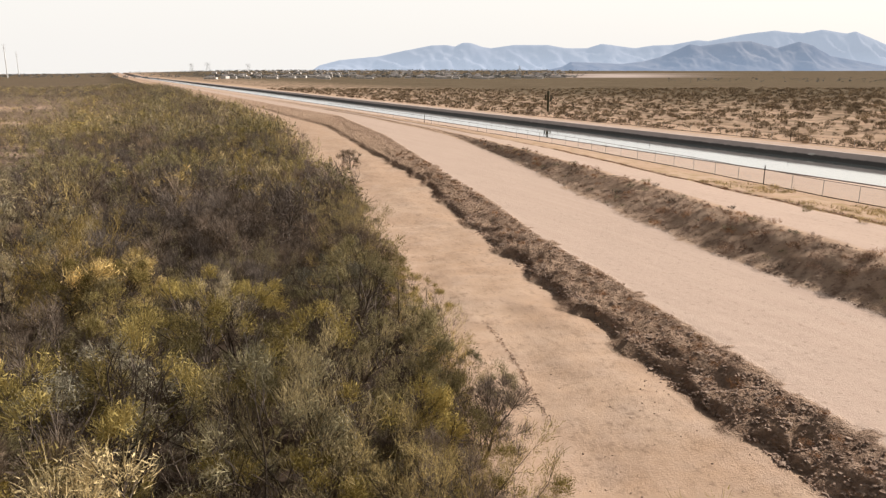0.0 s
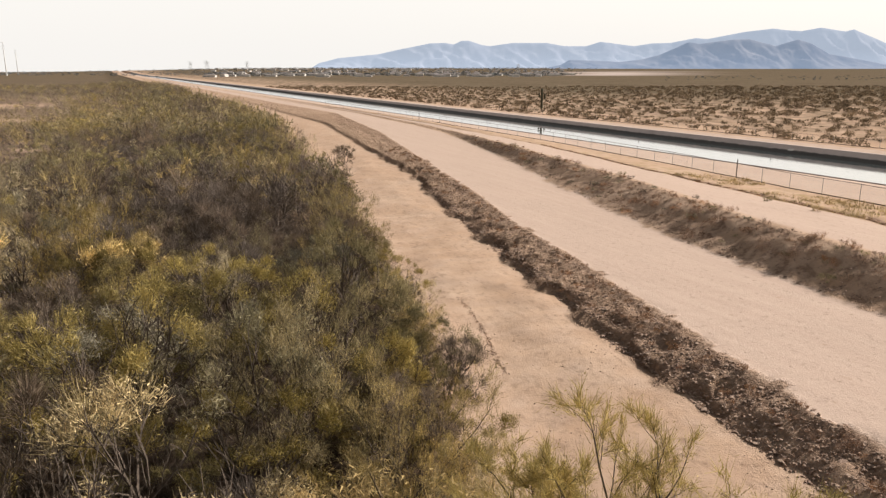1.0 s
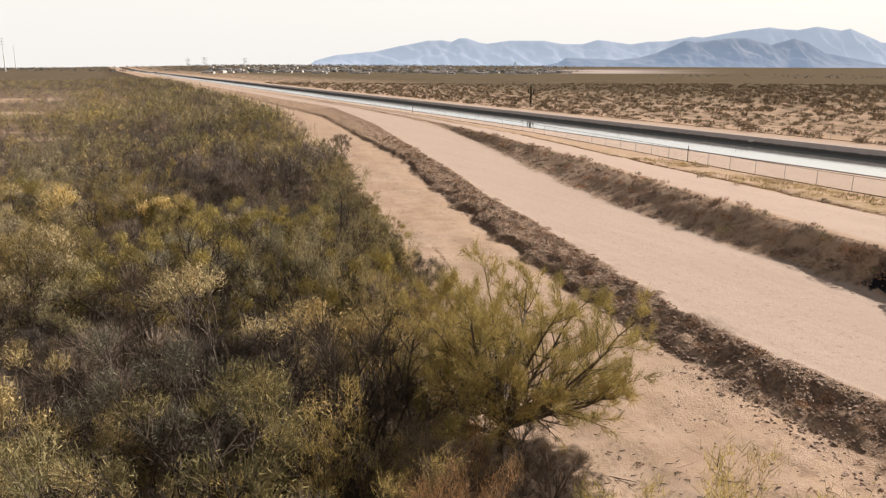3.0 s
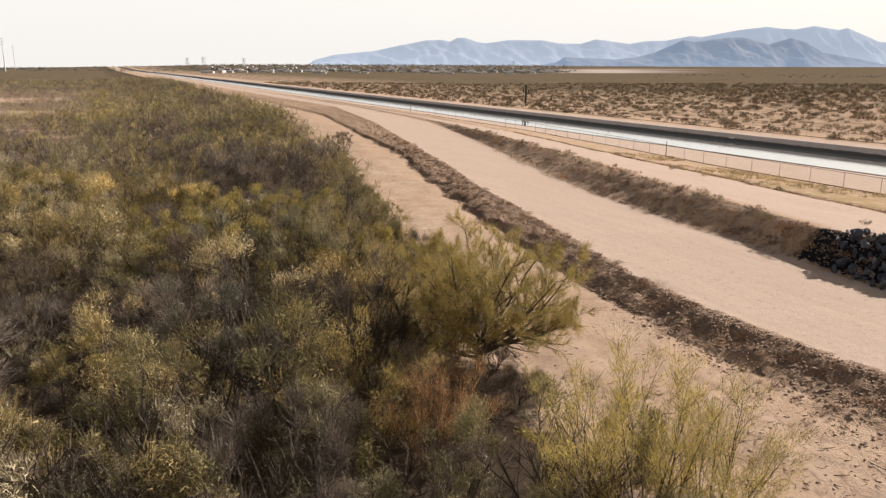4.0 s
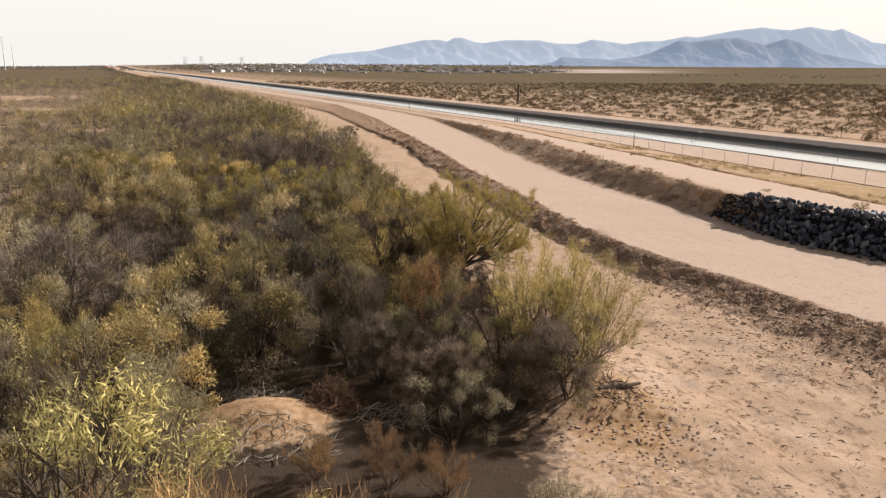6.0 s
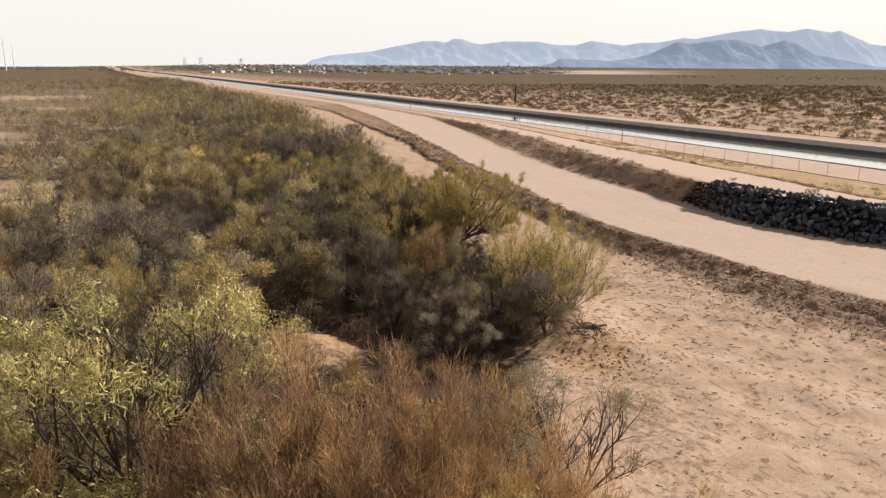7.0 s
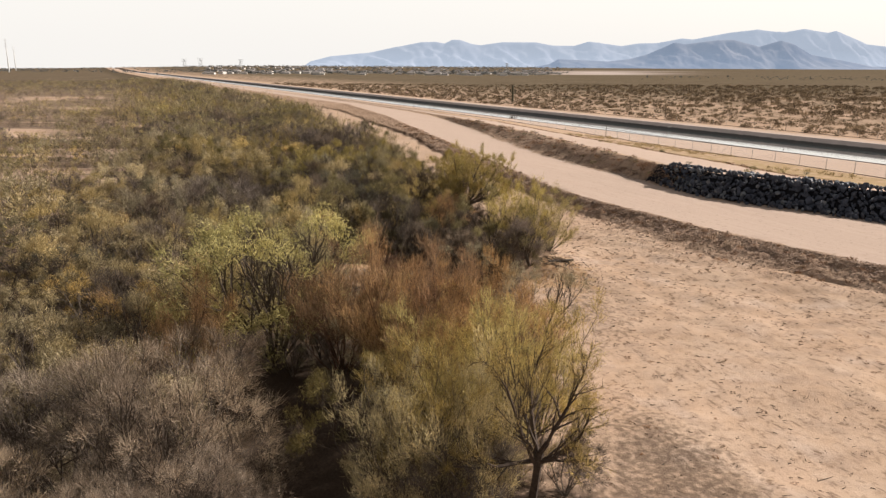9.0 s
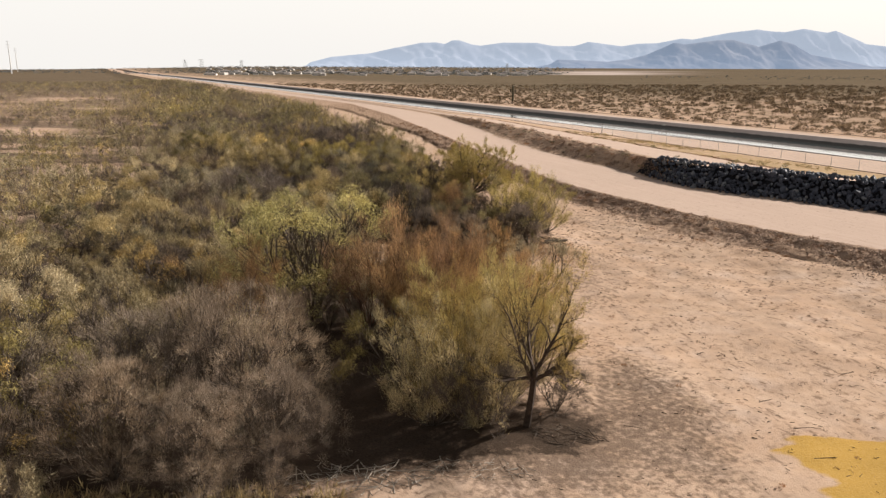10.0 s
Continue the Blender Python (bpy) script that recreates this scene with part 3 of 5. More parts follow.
    for key, val in (("scarp", scarp), ("sandy", sandy), ("dug", dug), ("bank", bank), ("road", road), ("straw", straw), ("litter", litter), ("rough", rough), ("gold", gold), ("pile_gaps", pile_gaps), ("floor", floor), ("pale", pale), ("scrub", scrub), ("far", farm)):
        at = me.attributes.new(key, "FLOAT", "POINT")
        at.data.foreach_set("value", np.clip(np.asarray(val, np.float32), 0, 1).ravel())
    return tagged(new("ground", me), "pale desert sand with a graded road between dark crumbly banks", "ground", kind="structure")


ground_sheet()


def canal():
    ys = np.concatenate([np.arange(-140, 200, 20.0), 200 + np.cumsum(20 * 1.12 ** np.arange(28))])
    ys = ys[ys < 4850]

    def strip(name, profile, mat, label, category):
        """A long shape: a closed section of (x from the canal's edge, z) drawn along the canal."""
        k = len(profile)
        P = np.array(profile)
        V = np.zeros((len(ys), k, 3))
        V[:, :, 0] = lip(ys)[:, None] + P[None, :, 0]
        V[:, :, 1] = ys[:, None]
        V[:, :, 2] = P[None, :, 1]
        f = []
        for r in range(len(ys) - 1):
            for j in range(k):
                j2 = (j + 1) % k
                f.append((r * k + j, r * k + j2, (r + 1) * k + j2, (r + 1) * k + j))
        return tagged(new(name, mesh_of(name, V.reshape(-1, 3), f, mat)), label, category, kind="structure")

    for name, side in (("canal_lining_near", 0), ("canal_lining_far", 1)):
        prof = [(-0.55, -2.46), (0.15, -2.46), (4.9, -5.35), (4.9, -5.50), (0.1, -2.60), (-0.55, -2.60)]
        if side:
            prof = [(CANAL_W - a, z) for a, z in prof]
        strip(name, prof, M_CONCRETE, "weathered grey-brown sloping concrete lining of the canal", "canal lining")
    strip("canal_curb", [(-0.5, -2.47), (-0.5, -2.36), (-0.1, -2.36), (-0.05, -2.47)], M_LIP, "dark stained concrete curb along the canal", "curb")
    strip("canal_water", [(2.4, -4.0), (CANAL_W - 2.4, -4.0), (CANAL_W - 2.4, -4.2), (2.4, -4.2)], M_WATER,
          "calm grey canal water reflecting the pale sky", "water")


canal()


def mountains(name, mat, profile, depth, thick, seed, label):
    """A range: a ridge of the given outline, with spurs and gullies down to the plain."""
    px, pz = zip(*profile)
    nx, nd = 420, 44
    u = np.linspace(px[0], px[-1], nx)
    d = np.linspace(-1, 1, nd)
    U, D = np.meshgrid(u, d, indexing="ij")
    Y = depth + thick * D
    X = U * depth * (1 + 0.0 * D)
    top = np.interp(U, px, pz) * depth + 12.0
    s = 1 - np.abs(D) ** 0.9
    spur = (1 - 1.6 * np.abs(fbm(X / 150 + 0.8 * D, D * 2.2 + X / 420, 1.0, 4, seed))) * 0.09 * (1 - s) * s * 4
    rug = (0.5 - np.abs(fbm(X / 80 - D, D * 4 + X / 200, 1.0, 4, seed + 1))) * 0.035 * s
    Z = np.where(D < 0, (top + 3) * np.clip(s ** 1.25 + spur + rug * np.minimum(1, np.abs(D) * 6), 0, 1.0), (top + 3) * s) - 3
    i = np.arange(nx * nd).reshape(nx, nd)
    q = np.stack([i[:-1, :-1], i[1:, :-1], i[1:, 1:], i[:-1, 1:]], -1).reshape(-1, 4)
    me = mesh_of(name, np.stack([X, Y, Z], -1).reshape(-1, 3), q, mat, True)
    return tagged(new(name, me), label, "mountains", kind="structure")


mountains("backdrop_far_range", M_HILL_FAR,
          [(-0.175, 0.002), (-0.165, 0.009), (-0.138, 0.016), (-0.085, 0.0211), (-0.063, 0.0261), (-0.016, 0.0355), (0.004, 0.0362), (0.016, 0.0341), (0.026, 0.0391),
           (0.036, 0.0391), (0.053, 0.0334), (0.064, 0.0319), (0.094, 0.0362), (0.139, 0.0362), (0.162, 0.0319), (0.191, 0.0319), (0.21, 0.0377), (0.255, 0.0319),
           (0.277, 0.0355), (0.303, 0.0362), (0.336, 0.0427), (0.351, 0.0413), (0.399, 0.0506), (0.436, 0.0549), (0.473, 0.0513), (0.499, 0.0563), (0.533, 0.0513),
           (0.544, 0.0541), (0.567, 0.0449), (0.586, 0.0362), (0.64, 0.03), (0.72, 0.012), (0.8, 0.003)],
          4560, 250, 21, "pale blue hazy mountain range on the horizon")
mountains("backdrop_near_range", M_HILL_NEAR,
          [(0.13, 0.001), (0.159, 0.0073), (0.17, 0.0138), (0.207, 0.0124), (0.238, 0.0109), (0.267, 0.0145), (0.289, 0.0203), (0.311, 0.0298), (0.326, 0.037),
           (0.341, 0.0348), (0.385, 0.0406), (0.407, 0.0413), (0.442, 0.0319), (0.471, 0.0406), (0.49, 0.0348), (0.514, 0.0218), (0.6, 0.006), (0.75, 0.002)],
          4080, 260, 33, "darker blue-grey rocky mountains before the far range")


# ---- plants ----
def bare_twigs(rng, p0, p1, count, length, width):
    """Leafless side twigs along the limbs, each a thin blade."""
    k = rng.randint(0, len(p0), count)
    start = p0[k] + (p1 - p0)[k] * rng.rand(count)[:, None]
    d = (p1 - p0)[k]
    d = d / (np.linalg.norm(d, axis=1)[:, None] + 1e-9) * 0.7 + rng.normal(0, 0.6, (count, 3)) + np.array([0, 0, 0.25])
    d /= np.linalg.norm(d, axis=1)[:, None]
    side = np.cross(d, rng.normal(0, 1, (count, 3)))
    side *= width * 0.5 / (np.linalg.norm(side, axis=1)[:, None] + 1e-9)
    tip = start + d * length * rng.uniform(0.4, 1.2, count)[:, None]
    v = np.stack([start - side, start + side, tip], 1).reshape(-1, 3)
    v[:, 2] = np.maximum(v[:, 2], 0.03)
    return v, np.arange(count * 3).reshape(-1, 3)


def fan_arrays(seed, height, reach, clear, limbs, twigs, twig_len, twig_w=0.014, low=15.0, high=82.0, trunk=0.09, bias=0.0, bare=0, leaves=0, leaf=0.05, subs=9, upright=0.35, foot_r=0.15, sides=4, spread=0.6, hollow=0.3, fuzz=0.05):
    """A tree of arching limbs that fan out from a short trunk, feathered with fine upward twigs."""
    rng = np.random.RandomState(seed)
    P0, P1, R0, R1, ends = [], [], [], [], []

    def unit(v):
        return v / (np.linalg.norm(v) + 1e-9)

    def limb(p, d, length, r, steps, rise, level):
        step = length / steps
        pts = [p]
        for i in range(steps):
            d = unit(d + rng.normal(0, 0.10, 3) + np.array([0, 0, rise]))
            q = pts[-1] + d * step
            ra, rb = r * (1 - 0.8 * i / steps), r * (1 - 0.8 * (i + 1) / steps)
            P0.append(pts[-1]), P1.append(q), R0.append(ra), R1.append(rb)
            pts.append(q)
            if level == 2:
                ends.append((pts[-2], q, d))
            if level < 2 and i >= (1 if level == 0 else 0):
                for _ in range(2 if level == 0 else 1):
                    side = unit(np.cross(d, rng.normal(0, 1, 3)))
                    dd = unit(d * 0.8 + side * rng.uniform(0.5, 1.25) * spread + np.array([0, 0, upright * rng.rand()]))
                    rest = length * (1 - 0.75 * (i + 0.5) / steps)
                    limb(q, dd, rest * rng.uniform(0.35, 0.6), rb * 0.55, 4 if level == 0 else 2, rise, level + 1)
        if level < 2:
            ends.append((pts[-2], pts[-1], d))

    lean = unit(np.array([rng.normal(0, 0.1) + 0.12 * bias, rng.normal(0, 0.1), 1.0]))
    if clear > 0.5:
        mid = lean * clear * 0.5 + np.array([rng.normal(0, 0.06), rng.normal(0, 0.06), 0])
        for a, b, ra, rb in ((np.array([0, 0, -0.25]), mid, 1.9, 1.55), (mid, lean * clear, 1.55, 1.3)):
            P0.append(a), P1.append(b), R0.append(trunk * ra), R1.append(trunk * rb)
    top = lean * clear if clear > 0.5 else np.zeros(3)
    for k in range(limbs):
        a = 2 * math.pi * (k + rng.uniform(-0.4, 0.4)) / limbs
        e = radians(low + (high - low) * ((k * 0.618) % 1.0))
        out = 1 + bias * math.cos(a)
        d = np.array([math.cos(a) * math.cos(e), math.sin(a) * math.cos(e), math.sin(e)])
        length = min(reach * out / max(math.cos(e), 0.2), (height - clear) / max(math.sin(e), 0.2)) * rng.uniform(0.72, 0.98)
        start = top - lean * clear * rng.uniform(0, 0.3) if clear > 0.5 else np.array([math.cos(a), math.sin(a), 0]) * foot_r * rng.rand()
        limb(start, d, length, trunk * rng.uniform(0.55, 0.95), subs, 0.05 * math.cos(e), 0)
    A, B = np.array(P0), np.array(P1)
    wood = tube_arrays(A, B, np.array(R0), np.array(R1), sides)
    if bare:
        wood = join_arrays([wood, bare_twigs(rng, A, B, bare, 0.6, 0.014)])
    eq, ee, ed = (np.array(v) for v in zip(*ends))
    outer = np.linalg.norm((ee - top) / np.array([reach, reach, height - clear]), axis=1) > hollow
    eq, ee, ed = eq[outer], ee[outer], ed[outer]
    k = rng.randint(0, len(ee), twigs)
    start = eq[k] + (ee - eq)[k] * rng.uniform(0, 1.1, twigs)[:, None]
    start = start + rng.normal(0, fuzz, (twigs, 3))
    way = ed[k] * 0.8 + rng.normal(0, 0.5, (twigs, 3)) + np.array([0, 0, upright])
    way /= np.linalg.norm(way, axis=1)[:, None]
    side = np.cross(way, rng.normal(0, 1, (twigs, 3)))
    side *= twig_w * 0.5 / (np.linalg.norm(side, axis=1)[:, None] + 1e-9)
    tip = start + way * twig_len * rng.uniform(0.4, 1.25, twigs)[:, None]
    pieces = [(np.stack([start - side, start + side, tip], 1).reshape(-1, 3), np.arange(twigs * 3).reshape(-1, 3))]
    if leaves:
        k = rng.randint(0, twigs, leaves)
        c = start[k] + (tip - start)[k] * rng.uniform(0.2, 1.1, leaves)[:, None] + rng.normal(0, 0.03, (leaves, 3))
        a = rng.normal(0, 1, (leaves, 3))
        a /= np.linalg.norm(a, axis=1)[:, None]
        b = np.cross(a, rng.normal(0, 1, (leaves, 3)))
        b /= np.linalg.norm(b, axis=1)[:, None] + 1e-9
        sz = leaf * rng.uniform(0.6, 1.4, leaves)[:, None]
        pieces.append((np.stack([c - a * sz * 0.6 + b * sz * 0.2, c - a * sz * 0.6 - b * sz * 0.2, c + a * sz * 0.9], 1).reshape(-1, 3), np.arange(leaves * 3).reshape(-1, 3)))
    leafage = join_arrays(pieces)
    leafage[0][:, 2] = np.maximum(leafage[0][:, 2], 0.03)
    return wood, leafage


def bush_arrays(seed, height, spread, stems, forks, twigs, leaves, twig_len, leaf, droop=0.0, twig_w=0.016, trunk=0.06, clear=0.0, lift=0.75, sides=3, clumps=0, clump_r=0.3, fan=0.55, bare=0, skirt=0.45):
    """Limbs and foliage of a bush or small tree of many stems: a pair of (points, triangles)."""
    rng = np.random.RandomState(seed)
    P0, P1, R0, R1, tips = [], [], [], [], []

    def unit(v):
        return v / (np.linalg.norm(v) + 1e-9)

    def grow(p, d, length, r, level):
        bend = unit(d + rng.normal(0, 0.16, 3))
        q = p + bend * length * 0.5
        bend2 = unit(bend + rng.normal(0, 0.2, 3) + np.array([0, 0, 0.12 - droop * level * 0.3]))
        e = q + bend2 * length * 0.5
        for a, b, ra, rb in ((p, q, r, r * 0.8), (q, e, r * 0.8, r * 0.6)):
            P0.append(a), P1.append(b), R0.append(ra), R1.append(rb)
        if level == len(forks):
            tips.append((q, e, bend2))
            return
        for k in range(forks[level]):
            s = rng.uniform(0.35, 1.0)
            start = q + (e - q) * s if s > 0.5 else p + (q - p) * (s * 2)
            side = unit(rng.normal(0, 1, 3) + np.array([0, 0, 0.1]))
            dd = unit(bend2 * lift + side * rng.uniform(0.5, 0.95) + np.array([0, 0, 0.22 - droop]))
            grow(start, dd, length * rng.uniform(0.5, 0.72), r * 0.5, level + 1)

    if clear > 0:
        lean = unit(np.array([rng.normal(0, 0.12), rng.normal(0, 0.12), 1.0]))
        P0.append(np.zeros(3) - lean * 0.2), P1.append(lean * clear), R0.append(trunk * 1.9), R1.append(trunk * 1.5)
        foot = lean * clear
    else:
        foot = np.zeros(3)
    for k in range(stems):
        a = 2 * math.pi * (k + rng.uniform(-0.3, 0.3)) / stems
        out = spread * rng.uniform(0.35, 1.0) / height
        d = unit(np.array([math.cos(a) * out, math.sin(a) * out, rng.uniform(0.7, 1.0)]))
        base = foot + (np.array([math.cos(a), math.sin(a), 0]) * rng.uniform(0.02, 0.22) if clear <= 0 else 0)
        grow(base - (np.array([0, 0, 0.15]) if clear <= 0 else 0), d, (height - clear) * rng.uniform(0.48, 0.62), trunk, 0)
    wood = tube_arrays(np.array(P0), np.array(P1), np.array(R0), np.array(R1), sides)
    if bare:
        wood = join_arrays([wood, bare_twigs(rng, np.array(P0), np.array(P1), bare, 0.55, 0.016)])
    tq, te, td = (np.array(a) for a in zip(*tips))
    # clumps of foliage round the outer ends of the limbs
    out = te - np.array([0, 0, height * 0.35])
    order = np.argsort(-(np.linalg.norm(out, axis=1) + rng.uniform(0, 0.25 * height, len(te))))
    hub = te[order[:clumps]] if clumps else te
    hub_d = td[order[:clumps]] if clumps else td
    if clumps:     # foliage hangs low on the outer side as well
        low = rng.rand(len(hub)) < skirt
        hub = np.concatenate([hub, hub[low] * np.stack([np.ones(low.sum()), np.ones(low.sum()), rng.uniform(0.15, 0.6, low.sum())], 1)])
        hub_d = np.concatenate([hub_d, hub_d[low]])
    rad = clump_r * rng.uniform(0.7, 1.3, len(hub))
    k = rng.randint(0, len(hub), twigs)
    ball = rng.normal(0, 1, (twigs, 3))
    ball /= np.linalg.norm(ball, axis=1)[:, None]
    if not clumps:
        along = rng.uniform(-0.9, 1.0, twigs)[:, None]
        start = tq[k] + (te - tq)[k] * along + ball * 0.04
    else:
        start = hub[k] + ball * rad[k][:, None] * rng.uniform(0.1, 0.75, twigs)[:, None] - hub_d[k] * twig_len * 0.3
    way = ball * fan + hub_d[k] * 0.9 + np.array([0, 0, 0.4 - droop]) + rng.normal(0, 0.3 if clumps else 0.15, (twigs, 3))
    way /= np.linalg.norm(way, axis=1)[:, None]
    length = twig_len * rng.uniform(0.5, 1.25, twigs)[:, None]
    side = np.cross(way, rng.normal(0, 1, (twigs, 3)))
    side *= twig_w * 0.5 / (np.linalg.norm(side, axis=1)[:, None] + 1e-9)
    tip = start + way * length
    tip[:, 2] -= droop * length[:, 0] * 0.4
    pieces = [(np.stack([start - side, start + side, tip], 1).reshape(-1, 3), np.arange(twigs * 3).reshape(-1, 3))]
    if leaves:
        k = rng.randint(0, len(hub), leaves)
        ball = rng.normal(0, 1, (leaves, 3))
        ball /= np.linalg.norm(ball, axis=1)[:, None]
        c = hub[k] + ball * (rad[k] * rng.uniform(0.0, 1.0, leaves) ** 0.45)[:, None] * np.array([1, 1, 0.85])
        face = ball + rng.normal(0, 0.42, (leaves, 3)) + np.array([0, 0, 0.15])
        a = np.cross(face, rng.normal(0, 1, (leaves, 3)))
        a /= np.linalg.norm(a, axis=1)[:, None] + 1e-9
        b = np.cross(face, a)
        b /= np.linalg.norm(b, axis=1)[:, None] + 1e-9
        sz = leaf * rng.uniform(0.6, 1.4, leaves)[:, None]
        lv = np.stack([c - a * sz * 0.6 + b * sz * 0.17, c - a * sz * 0.6 - b * sz * 0.17, c + a * sz * 0.95], 1).reshape(-1, 3)
        pieces.append((lv, np.arange(leaves * 3).reshape(-1, 3)))
    leafage = join_arrays(pieces)
    low = float(leafage[0][:, 2].min())
    if low < 0.03:
        leafage[0][:, 2] = np.maximum(leafage[0][:, 2], 0.03)
    return wood, leafage


def thinned(arrays, keep, seed, grow=1.0):
    """Fewer, larger pieces of the same foliage, for far bushes (each island is a triangle)."""
    v, f = arrays
    rng = np.random.RandomState(seed)
    tri = v[f[rng.rand(len(f)) < keep]]
    mid = tri.mean(1, keepdims=True)
    tri = mid + (tri - mid) * np.array([grow, grow, grow])
    tri = tri.reshape(-1, 3)
    return tri, np.arange(len(tri)).reshape(-1, 3)


KINDS = {}   # kind -> (name, label, category, [(wood, leafage)], bark, leaf material)


def kind(key, name, label, category, bark, mat, count, seed, maker=bush_arrays, **shape):
    KINDS[key] = (name, label, category, [maker(seed + 7 * k, **shape) for k in range(count)], bark, mat)


kind("olive", "mesquite_bush", "dense olive-green mesquite bush with fine leaves in the thicket", "bush", M_BARK, M_OLIVE, 4, 100,
     height=4.8, spread=2.7, stems=7, forks=(4, 4), twigs=3300, leaves=4600, twig_len=0.36, leaf=0.085, twig_w=0.018, clumps=22, clump_r=0.52, fan=0.9, bare=700, skirt=0.3)
kind("sage", "grey_green_bush", "grey-green bush with dusty leaves in the thicket", "bush", M_BARK, M_SAGE, 3, 200,
     height=4.3, spread=2.9, stems=7, forks=(4, 4), twigs=2600, leaves=4900, twig_len=0.34, leaf=0.085, twig_w=0.016, clumps=22, clump_r=0.52, fan=0.9, bare=900, skirt=0.3)
kind("brown", "leafless_bush", "nearly leafless grey-brown bush of dense dry twigs", "bush", M_BARK, M_BROWN, 3, 300,
     height=4.3, spread=2.9, stems=8, forks=(4, 5), twigs=6200, leaves=900, twig_len=0.55, leaf=0.05, twig_w=0.016, clumps=44, clump_r=0.52, fan=1.0, bare=1200, skirt=0.3)
kind("thorn", "leafless_bush", "wide leafless bush of dense grey-brown twigs", "bush", M_BARK, M_THORN, 2, 330,
     height=6.4, spread=4.3, stems=12, forks=(5, 5), twigs=17000, leaves=4000, twig_len=0.5, leaf=0.06, twig_w=0.014, clumps=130, clump_r=0.6, fan=1.0, bare=3500, skirt=0.5)
kind("rust", "tamarisk_bush", "rust-brown feathery tamarisk bush with upright twigs", "bush", M_REDBARK, M_RUSTLEAF, 3, 400, fan_arrays,
     height=5.0, reach=2.3, clear=0.0, limbs=17, twigs=9000, twig_len=0.42, twig_w=0.015, fuzz=0.13, low=44.0, high=86.0, trunk=0.05, bare=900, subs=5, upright=0.7, foot_r=0.5, sides=3)
kind("gold", "willow_bush", "yellow-green broad-leaved willow bush with a dark shaded base", "bush", M_BARK, M_GOLD, 3, 500,
     height=4.9, spread=2.4, stems=9, forks=(4, 5), twigs=900, leaves=7600, twig_len=0.5, leaf=0.10, clumps=44, clump_r=0.5, bare=900, skirt=0.8)
kind("willow", "willow_bush", "tall yellow-green willow bush with broad bright leaves", "bush", M_BARK, M_WILLOW, 1, 540,
     height=4.9, spread=2.6, stems=12, forks=(4, 5), twigs=1200, leaves=15000, twig_len=0.45, leaf=0.085, clumps=60, clump_r=0.44, bare=1500, skirt=0.9)
kind("ochre", "ochre_bush", "ochre-leaved bush with small broad leaves in the thicket", "bush", M_BARK, M_OCHRE, 2, 560,
     height=4.6, spread=2.5, stems=9, forks=(4, 5), twigs=1000, leaves=5200, twig_len=0.4, leaf=0.085, clumps=30, clump_r=0.45, bare=1200, skirt=0.5)
kind("tan", "tan_bush", "pale tan-grey bush with fine dusty leaves in the thicket", "bush", M_BARK, M_TAN, 3, 250,
     height=4.4, spread=2.8, stems=7, forks=(4, 4), twigs=3000, leaves=4200, twig_len=0.36, leaf=0.08, twig_w=0.017, clumps=22, clump_r=0.54, fan=0.9, bare=800, skirt=0.3)
kind("verde", "palo_verde_tree", "palo verde tree with a fan of thin yellow-green twigs", "tree", M_BARK, M_VERDE, 3, 600, fan_arrays,
     height=5.3, reach=3.0, clear=0.0, limbs=17, twigs=9500, twig_len=0.38, twig_w=0.015, fuzz=0.12, low=24.0, high=84.0, trunk=0.055, bare=700, subs=5, upright=0.45, foot_r=0.3, leaves=1500, leaf=0.06, sides=3)
kind("yellow", "palo_verde_tree", "palo verde tree with a fan of bright golden-green twigs", "tree", M_BARK, M_YELLOW, 2, 620, fan_arrays,
     height=5.3, reach=3.0, clear=0.0, limbs=17, twigs=10500, twig_len=0.38, twig_w=0.015, fuzz=0.12, low=24.0, high=84.0, trunk=0.055, bare=900, subs=5, upright=0.45, foot_r=0.3, leaves=1500, leaf=0.06, sides=3)
kind("nest", "palo_verde_tree", "large palo verde tree with arching limbs and a fan of fine twigs", "tree", M_BARK, M_PALO, 1, 655, fan_arrays,
     height=8.8, reach=5.0, clear=3.0, limbs=27, twigs=58000, twig_len=0.48, twig_w=0.014, low=2.0, high=78.0, trunk=0.13, hollow=0.5, bias=0.12, bare=1800, subs=8, upright=0.32, leaves=9000, leaf=0.05, spread=1.0)
kind("single", "mesquite_tree", "small mesquite tree with a bare dark trunk and spreading limbs", "tree", M_DARKBARK, M_VERDE, 1, 671, fan_arrays,
     height=8.6, reach=4.0, clear=3.3, limbs=9, twigs=6000, twig_len=0.42, twig_w=0.013, low=12.0, high=78.0, trunk=0.13, hollow=0.5, bias=0.1, bare=3200, subs=8, upright=0.3)

MESHES = {k: [(mesh_of("trunk", *w, v[4]), mesh_of("crown", *l, v[5])) for w, l in v[3]] for k, v in KINDS.items()}


def plant(key, n, x, y, size, turn, group="thicket bushes", label=""):
    """One bush of a kind as a thing, standing on the land."""
    name, lab, cat, variants, _, _ = KINDS[key]
    ob = new(name)
    part("trunk", MESHES[key][n % len(variants)][0], ob)
    part("crown", MESHES[key][n % len(variants)][1], ob)
    ob.matrix_world = pose(x, y, height(x, y) - 0.03, 0, 0, turn) @ Matrix.Diagonal((size, size, size * random.uniform(0.92, 1.1), 1))
    return tagged(ob, label or lab, cat, group)


